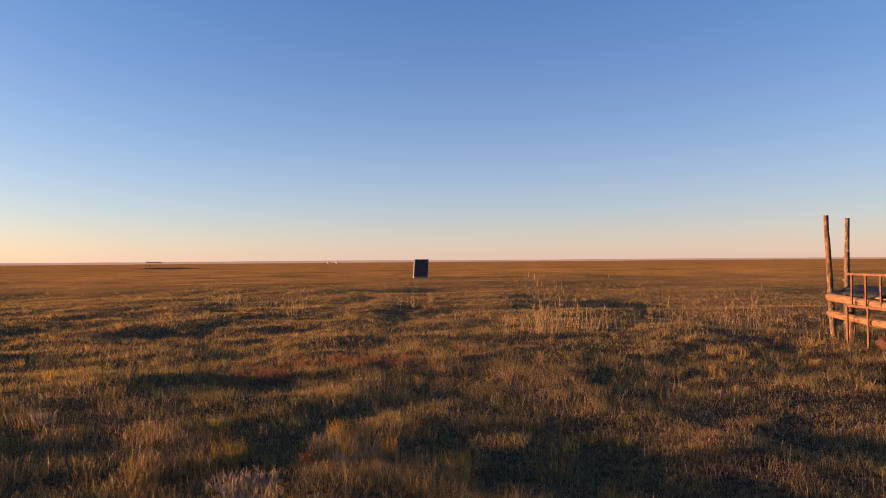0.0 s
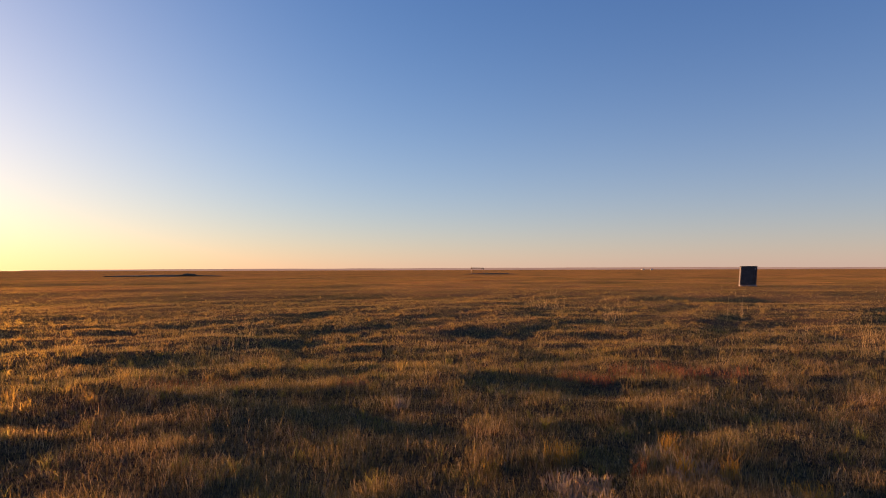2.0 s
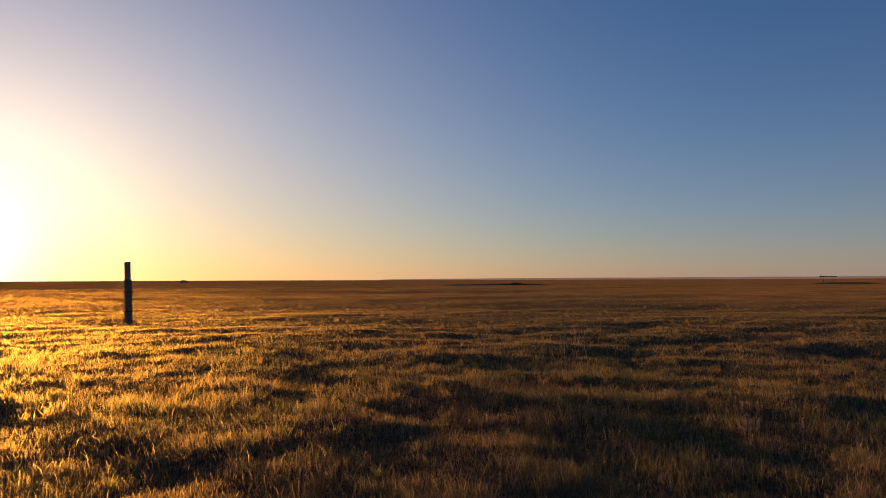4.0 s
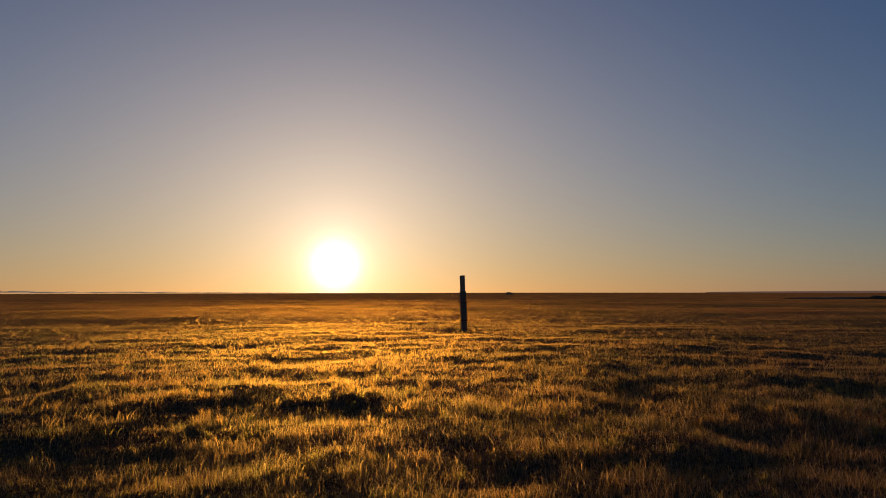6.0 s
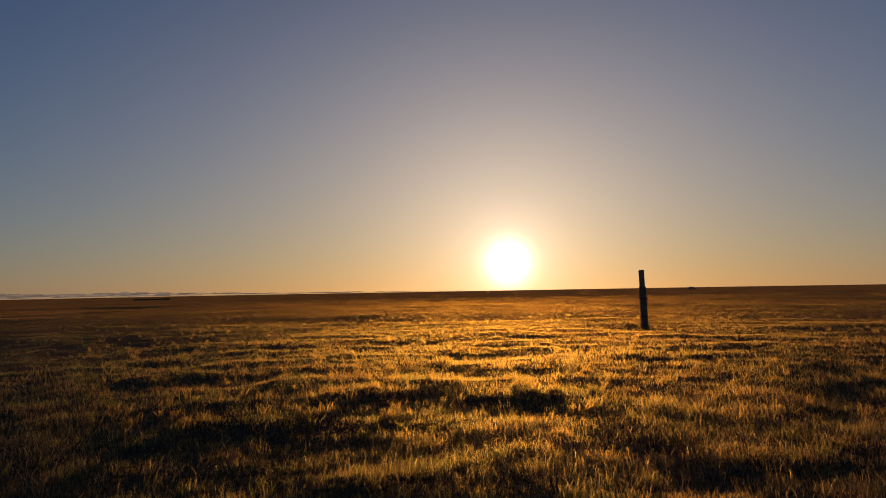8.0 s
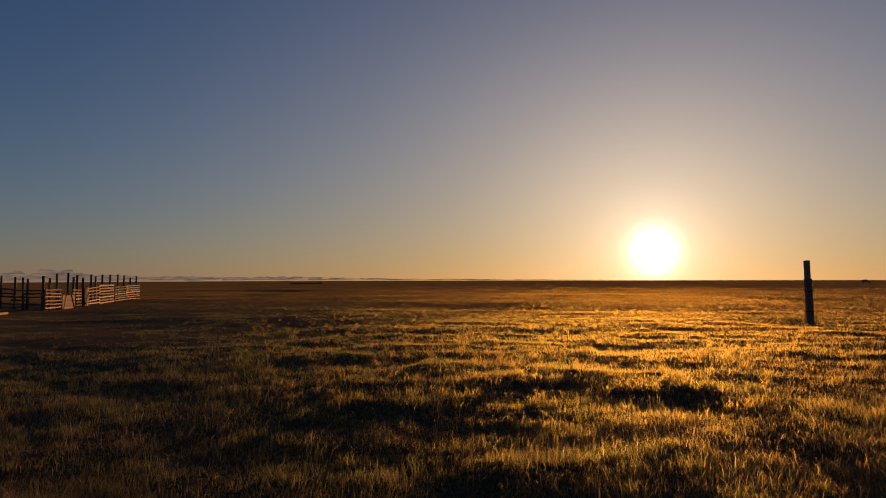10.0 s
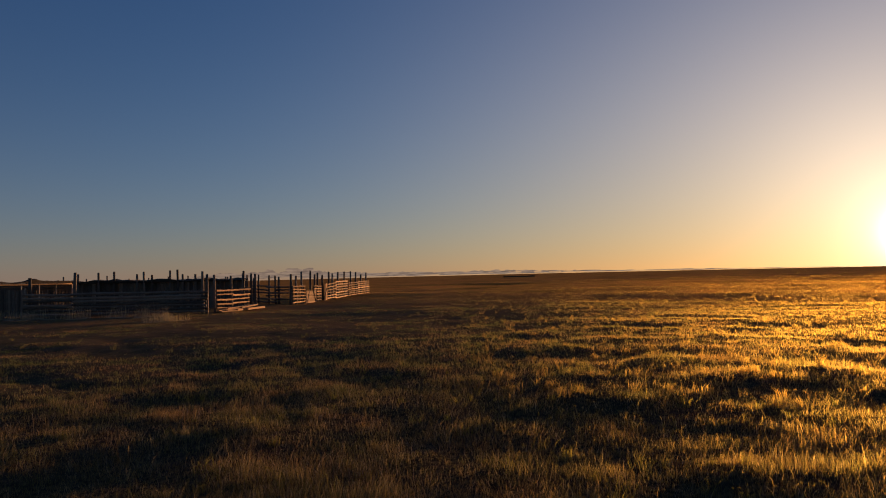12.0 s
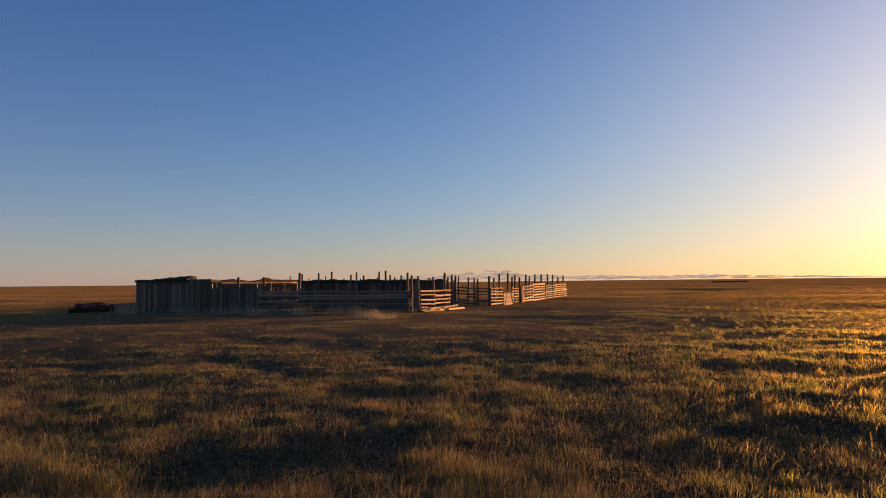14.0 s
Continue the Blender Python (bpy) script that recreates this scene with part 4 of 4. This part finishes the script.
    solo("earth_heap", bm, M_EARTH, (8.1, 11.5, ground_at(8.1, 11.5)), "heap of reddish earth under the iron frame", "earth heap")


build_chute()


def build_booth():
    g = on_ground(-2.02, 61.9)
    ob = thing("booth", g, "leaning dark metal booth on a pale base", "booth")
    ang = radians(7)
    u, v = Vector((math.cos(ang), math.sin(ang), 0)), Vector((-math.sin(ang), math.cos(ang), 0))
    c = g + v * 0.6

    def p(s, t, z):
        return c + u * s + v * t + Vector((0.075 * z, 0, z))

    def block(s0, s1, t0, t1, z0, z1):
        bm = bmesh.new()
        vs = [bm.verts.new(p(s, t, z)) for z in (z0, z1) for s, t in ((s0, t0), (s1, t0), (s1, t1), (s0, t1))]
        for q in ((3, 2, 1, 0), (4, 5, 6, 7), (0, 1, 5, 4), (1, 2, 6, 5), (2, 3, 7, 6), (3, 0, 4, 7)):
            bm.faces.new([vs[i] for i in q])
        bmesh.ops.bevel(bm, geom=bm.edges[:], offset=0.015, segments=1, affect="EDGES")
        return bm

    part("base", block(-0.66, 0.66, -0.58, 0.58, -0.05, 0.14), M_PALEPANEL, ob, "pale skirting")
    part("body", block(-0.64, 0.60, -0.56, 0.56, 0.14, 1.66), M_DARKPANEL, ob)
    # paler than the body: the sun on this side is put into its colour
    part("side_sheet", block(-0.665, -0.642, -0.55, 0.55, 0.14, 1.64), M_SIDE, ob, "side sheet coloured paler for the sun on it")
    part("roof", block(-0.66, 0.605, -0.58, 0.58, 1.66, 1.70), M_DARKPANEL, ob)
    part("door", block(-0.50, 0.34, -0.58, -0.562, 0.20, 1.58), M_DARKPANEL, ob)
    part("vent", block(0.40, 0.50, -0.575, -0.562, 1.40, 1.54), M_PALEPANEL, ob, "small pale vent")
    part("door_edge", block(0.36, 0.385, -0.585, -0.562, 0.35, 1.38), M_SIDE, ob, "pale worn door edge")
    for z in (0.45, 1.3):
        part("hinge", block(-0.54, -0.44, -0.592, -0.58, z, z + 0.07), M_RUST, ob)
    part("sill", block(-0.56, 0.40, -0.70, -0.58, 0.02, 0.12), M_PALEPANEL, ob, "pale worn sill")


build_booth()


def build_lone_post():
    rng = random.Random(2)
    g = on_ground(-30.66, 6.54)
    ob = thing("wooden_post", g, "lone thick wooden post standing on the plain", "post")
    bm = bmesh.new()
    box(bm, g + Vector((0.0, 0.09, -0.3)), g + Vector((0.0, 0.0, 2.38 - g.z)), 0.2, 0.23, rng, 0.02)
    bmesh.ops.bevel(bm, geom=bm.edges[:], offset=0.02, segments=1, affect="EDGES")
    part("shaft", bm, M_WOOD, ob)
    foot = box(bmesh.new(), g + Vector((0.0, 0.09, -0.3)), g + Vector((0.0, 0.03, 1.66 - g.z)), 0.25, 0.29, rng, 0.03)
    bmesh.ops.bevel(foot, geom=foot.edges[:], offset=0.025, segments=1, affect="EDGES")
    part("foot", foot, M_WOOD, ob, "thicker spliced foot")
    for z in (0.5, 1.3):
        ring = bmesh.new()
        for k in range(4):
            t = math.pi / 2 * k
            c, d = Vector((math.cos(t), math.sin(t), 0)), Vector((-math.sin(t), math.cos(t), 0))
            half = 0.152 if k % 2 == 0 else 0.132
            box(ring, g + Vector((0, 0.06, z)) + c * half - d * 0.16, g + Vector((0, 0.06, z)) + c * half + d * 0.16, 0.012, 0.05)
        part("band", ring, M_RUST, ob, "rusty iron band")


build_lone_post()


def build_far_things():
    rng = random.Random(6)
    # pole frame far out with a low mound
    c = polar(23.1, 330)
    ob = thing("pole_frame", c, "far wooden pole frame with a crossbeam", "frame")
    e = Vector((0.92, 0.39, 0))
    for s, tall in ((-2.9, 2.9), (-1.9, 2.2), (1.7, 2.2), (2.8, 2.3)):
        part("leg", log(bmesh.new(), c + e * s + Vector((0, 0, -0.2)), c + e * s + Vector((0, 0, tall)), 0.11, 0.09, rng, 6), M_WOOD, ob)
    part("beam", log(bmesh.new(), c - e * 3.3 + Vector((0, 0, 2.3)), c + e * 3.1 + Vector((0, 0, 2.2)), 0.22, 0.2, rng, 6), M_WOOD, ob)
    for az, dist, wid, dep, tall in ((22.1, 230, 8.5, 3.0, 0.42), (48.5, 190, 14.0, 5.0, 0.42), (46.6, 188, 2.2, 1.5, 0.75)):
        m = polar(az, dist)
        bm = bmesh.new()
        bmesh.ops.create_icosphere(bm, subdivisions=4, radius=1.0)
        a = radians(az)
        for v in bm.verts:
            k = 1 + 0.3 * noise.noise(v.co * 2.5 + Vector((az, 0, 0)))
            s, t, z = v.co.x * wid * k, v.co.y * dep * k, v.co.z * tall * k
            v.co = m + Vector((math.cos(a) * s - math.sin(a) * t, math.sin(a) * s + math.cos(a) * t, z))
        solo("earth_mound", bm, M_MOUND, m, "low brown mound of earth far out on the plain", "mound", "far mounds")
    # a far car
    m = polar(73.6, 400)
    car = thing("car", m, "dusty grey car far away on the plain", "car")
    a = radians(73.6)
    u, v = Vector((math.cos(a), math.sin(a), 0)), Vector((-math.sin(a), math.cos(a), 0))
    Z = Vector((0, 0, 1))
    bm = box(bmesh.new(), m - u * 2.1 + Z * 0.72, m + u * 2.1 + Z * 0.72, 1.7, 0.66)
    bmesh.ops.bevel(bm, geom=bm.edges[:], offset=0.14, segments=2, affect="EDGES")
    part("body", bm, M_CAR, car)
    bm = box(bmesh.new(), m - u * 1.75 + Z * 1.32, m + u * 1.0 + Z * 1.32, 1.5, 0.6)
    for q in bm.verts:
        if q.co.z > m.z + 1.4:
            q.co = m - u * 0.4 + (q.co - m + u * 0.4) * 0.76 + Z * (q.co.z - m.z) * 0.24
    bmesh.ops.bevel(bm, geom=bm.edges[:], offset=0.07, segments=2, affect="EDGES")
    cabin = part("cabin", bm, M_CAR, car)
    for t in (-0.66, 0.66):
        for s0, s1 in ((-1.15, -0.45), (-0.35, 0.4)):
            a, b = m + u * s0 + v * t + Z * 1.34, m + u * s1 + v * t + Z * 1.34
            part("window", box(bmesh.new(), a, b, 0.03, 0.32), M_RUBBER, cabin, "dark side window")
    for s in (-1.35, 1.35):
        for t in (-0.8, 0.8):
            part("wheel", log(bmesh.new(), m + u * s + v * (t - 0.1) + Z * 0.34, m + u * s + v * (t + 0.1) + Z * 0.34, 0.34, 0.34, rng, 10, 1), M_RUBBER, car)
    # a low walled pen far out beyond the corral
    m = polar(116.9, 340)
    a = radians(116.9)
    u, v = Vector((math.cos(a), math.sin(a), 0)), Vector((-math.sin(a), math.cos(a), 0))
    pen = thing("walled_pen", m, "low brown earth-walled pen far out on the plain", "pen")
    for p, q, tall in ((m - u * 8, m + u * 2, 0.5), (m + u * 4, m + u * 7, 0.75), (m - u * 8, m - u * 8 + v * 6, 0.5), (m - u * 8 + v * 6, m + u * 7 + v * 6, 0.6), (m + u * 7, m + u * 7 + v * 6, 0.7)):
        bm = box(bmesh.new(), p + Z * (tall / 2 - 0.1), q + Z * (tall / 2 - 0.1), 0.6, tall + 0.2)
        bmesh.ops.bevel(bm, geom=bm.edges[:], offset=0.1, segments=1, affect="EDGES")
        part("wall", bm, M_MOUND, pen)
    # tiny whitewashed houses by the horizon
    for az, dist, w in ((9.6, 1500, 4.5), (8.9, 1540, 3.5)):
        m = polar(az, dist)
        h = thing("small_house", m, "tiny dusty whitewashed house near the horizon", "house", "far houses")
        part("wall", box(bmesh.new(), m - Vector((w / 2, 0, -1.1)), m + Vector((w / 2, 0, 1.1)), 5.0, 2.2), M_WHITE, h)
        bm = bmesh.new()
        vs = [bm.verts.new(m + Vector(q)) for q in ((-w / 2 - 0.3, -2.8, 2.2), (w / 2 + 0.3, -2.8, 2.2), (w / 2 + 0.3, 2.8, 2.2), (-w / 2 - 0.3, 2.8, 2.2), (-w / 2 - 0.3, 0, 3.1), (w / 2 + 0.3, 0, 3.1))]
        for q in ((0, 1, 5, 4), (2, 3, 4, 5), (0, 4, 3), (1, 2, 5), (3, 2, 1, 0)):
            bm.faces.new([vs[i] for i in q])
        part("roof", bm, M_PALEPANEL, h)
        h.rotation_euler.z = radians(-48)


build_far_things()


# ---- plants of their own ----
def clump(name, x, y, spread, count, tall, width, mat, seed, label, category, group, heads=False):
    rng = np.random.default_rng(seed)
    ang, rr = rng.uniform(0, 2 * np.pi, count), spread * np.sqrt(rng.uniform(0, 1, count))
    px, py = x + np.cos(ang) * rr, y + np.sin(ang) * rr
    h = tall * rng.uniform(0.3, 1.0, count) ** 1.2
    co, tri = blades(rng, px, py, width * rng.uniform(0.7, 1.3, count), h, rng.uniform(0.1, 0.8, count), 3)
    if heads:
        tips = co.reshape(-1, 5, 3)[:, 4]
        pick = tips[rng.uniform(0, 1, count) < 0.25]
        k = len(pick)
        for turn in (0.3, 1.4, 2.5):
            # a feathery plume of three crossed blades
            side = np.array([math.cos(turn), math.sin(turn), 0.0]) * rng.uniform(0.003, 0.007, (k, 1))
            hd = np.stack([pick + side - [0, 0, 0.06], pick - side * 0.4 - [0, 0, 0.15], pick + side * 0.2 + [0, 0, 0.04]], 1).reshape(-1, 3)
            tri = np.vstack([tri, np.arange(k * 3).reshape(-1, 3) + len(co)])
            co = np.vstack([co, hd])
    # leaf litter round the foot
    if not heads:
        t = np.arange(14) * 2 * np.pi / 14
        lx, ly = x + np.cos(t) * spread * 1.04, y + np.sin(t) * spread * 1.04
        foot = np.vstack([np.stack([lx, ly, height(lx, ly) - 0.01], -1), [[x, y, ground_at(x, y) + 0.02]]])
        k = len(co)
        tri = np.vstack([tri, [[k + q, k + (q + 1) % 14, k + 14] for q in range(14)]])
        co = np.vstack([co, foot])
    base = np.array([x, y, ground_at(x, y)])
    me = build_mesh(name, co - base, tri)
    me.materials.append(mat)
    ob = new(name, me)
    ob.location = base
    tagged(ob, label, category, group)


TALL = [(2.3, 14.9, 0.27, 120, 1.12), (1.75, 14.7, 0.35, 60, 0.6), (3.15, 15.3, 0.35, 70, 0.85), (3.5, 14.6, 0.3, 13, 0.7), (5.05, 13.7, 0.3, 15, 0.95),
        (4.4, 15.6, 0.5, 18, 0.8), (6.2, 14.6, 0.5, 27, 0.8), (6.9, 15.6, 0.5, 27, 0.9), (7.6, 16.4, 0.6, 27, 0.9), (5.6, 16.5, 0.5, 20, 0.85),
        (-8.3, 26.8, 0.4, 45, 0.7), (-9.3, 27, 0.4, 12, 0.8), (-4.7, 20.8, 0.35, 24, 0.7), (-1.25, 24.4, 0.25, 16, 1), (-5, 23.5, 0.3, 16, 0.9),
        (-10.1, 10.6, 0.4, 26, 0.5), (-11.4, 12.4, 0.5, 30, 0.5), (0.6, 18, 0.4, 24, 0.6), (8.6, 12.9, 0.4, 40, 0.55), (7.3, 12.9, 0.35, 40, 0.5)]
for i, (x, y, s, n, t) in enumerate(TALL):
    clump("tall_grass", x, y, s * 1.5, int(n * 1.0), t * 1.25, max(0.003, 0.00027 * math.hypot(x, y)), M_DRY, 100 + i, "tall dry straw-coloured grass clump with seed heads", "grass clump", "tall grass clumps", True)
for i, (x, y, s, n, t) in enumerate([(-2.42, 9.7, 0.28, 220, 0.26), (-1.95, 10.4, 0.4, 80, 0.18), (-1.32, 11.2, 0.35, 150, 0.24), (-7.4, 6.6, 0.4, 200, 0.2), (-7.0, 7.2, 0.4, 120, 0.2), (-1.08, 5.42, 0.07, 90, 0.26), (-5.4, 7.9, 0.3, 90, 0.18), (-2.2, 10.7, 0.3, 150, 0.3), (-1.68, 11.0, 0.22, 170, 0.36), (-1.3, 10.6, 0.2, 130, 0.32), (-0.75, 10.9, 0.3, 110, 0.24), (-0.82, 6.1, 0.1, 50, 0.16), (-2.9, 9.9, 0.2, 110, 0.22)]):
    clump("red_herb", x, y, s, int(n * 0.6), t * 0.8, 0.010, M_RED, 200 + i, "low plant with dull red autumn leaves in the grass", "herb", "red herbs")
for i, (x, y, s, n, t) in enumerate([(-0.69, 5.8, 0.16, 90, 0.14), (-1.42, 4.76, 0.15, 120, 0.13), (-1.22, 4.72, 0.14, 90, 0.12), (-4.05, 6.9, 0.15, 40, 0.2), (-1.55, 4.95, 0.16, 150, 0.15), (-1.33, 5.02, 0.15, 130, 0.15), (-0.78, 5.45, 0.12, 90, 0.14), (-1.05, 6.1, 0.14, 80, 0.16)]):
    clump("pale_herb", x, y, s, n, t, 0.012, M_PALE, 300 + i, "small pale greyish sage plant in the grass", "herb", "pale herbs")

for i, (x, y, s, n, t) in enumerate([(-1.75, 5.6, 0.15, 150, 0.24), (-0.76, 5.55, 0.08, 90, 0.22), (-0.44, 5.75, 0.1, 90, 0.22), (-1.0, 6.4, 0.1, 90, 0.24), (0.1, 5.6, 0.2, 110, 0.18)]):
    clump("golden_tuft", x, y, s, n, t, 0.006, M_GOLD, 350 + i, "bright yellow-gold tuft in the darker turf", "grass tuft", "golden tufts")


def tufts(label, mat, count, az0, az1, r0, r1, low, high, width, seed):
    """Leafy tufts standing out of the turf."""
    rng = np.random.default_rng(seed)
    cos, tris, base = [], [], 0
    for k in range(count):
        a, r = math.radians(rng.uniform(az0, az1)), r0 * math.exp(rng.uniform(0, 1) * math.log(r1 / r0))
        n = int(rng.integers(16, 34))
        x0, y0 = -math.sin(a) * r, math.cos(a) * r
        size = rng.uniform(low, high)
        q, d = rng.uniform(0, 6.28, n), rng.uniform(0, size * rng.uniform(0.4, 0.9), n)
        co, tri = blades(rng, x0 + np.cos(q) * d, y0 + np.sin(q) * d, width * rng.uniform(0.7, 1.3, n), size * rng.uniform(0.5, 1.1, n), rng.uniform(0.2, 0.9, n), 3)
        cos.append(co)
        tris.append(tri + base)
        base += len(co)
    me = build_mesh("grass_tuft", np.vstack(cos), np.vstack(tris))
    me.materials.append(mat)
    tagged(new("grass_tuft", me), label, "grass tuft", kind="stuff")


tufts("small leafy yellow-green tufts in the dry turf", M_TUFT, 420, -38, 178, 3.6, 14.0, 0.08, 0.17, 0.0055, 61)
tufts("bushy golden tussocks standing out of the dry turf", M_TUSSOCK, 1500, -38, 122, 9.0, 45.0, 0.09, 0.2, 0.010, 62)
tufts("low grey-green weeds in the trodden ground before the corral", M_YARD, 600, 112, 176, 10.0, 42.0, 0.04, 0.15, 0.008, 63)

# dry weeds along the foot of the corral
weed = random.Random(77)
for i in range(30):
    f = weed.uniform(0.0, 0.95)
    x = -12.2 - 10.3 * f + 0.79 * weed.uniform(0.5, 3.0)
    y = -42.9 + 13.4 * f + 0.61 * weed.uniform(0.5, 3.0)
    clump("dry_weed", x, y, weed.uniform(0.25, 0.7), 60, weed.uniform(0.45, 0.9), 0.010, M_WEED, 400 + i, "dry pale weed standing at the foot of the corral", "weed", "corral weeds")
for i, (az, dist, spread, n, tall) in enumerate(((146.1, 31.0, 0.55, 150, 0.5), (145.0, 31.5, 0.5, 90, 0.4), (155.3, 37.5, 0.7, 120, 0.55), (158.0, 38.5, 0.8, 110, 0.5), (160.6, 38.5, 0.6, 90, 0.45))):
    p = polar(az, dist)
    clump("dry_weed", p.x, p.y, spread * 1.3, int(n * 1.8), tall, 0.012, M_WEED, 450 + i, "bushy dry weed standing before the corral", "weed", "corral weeds")
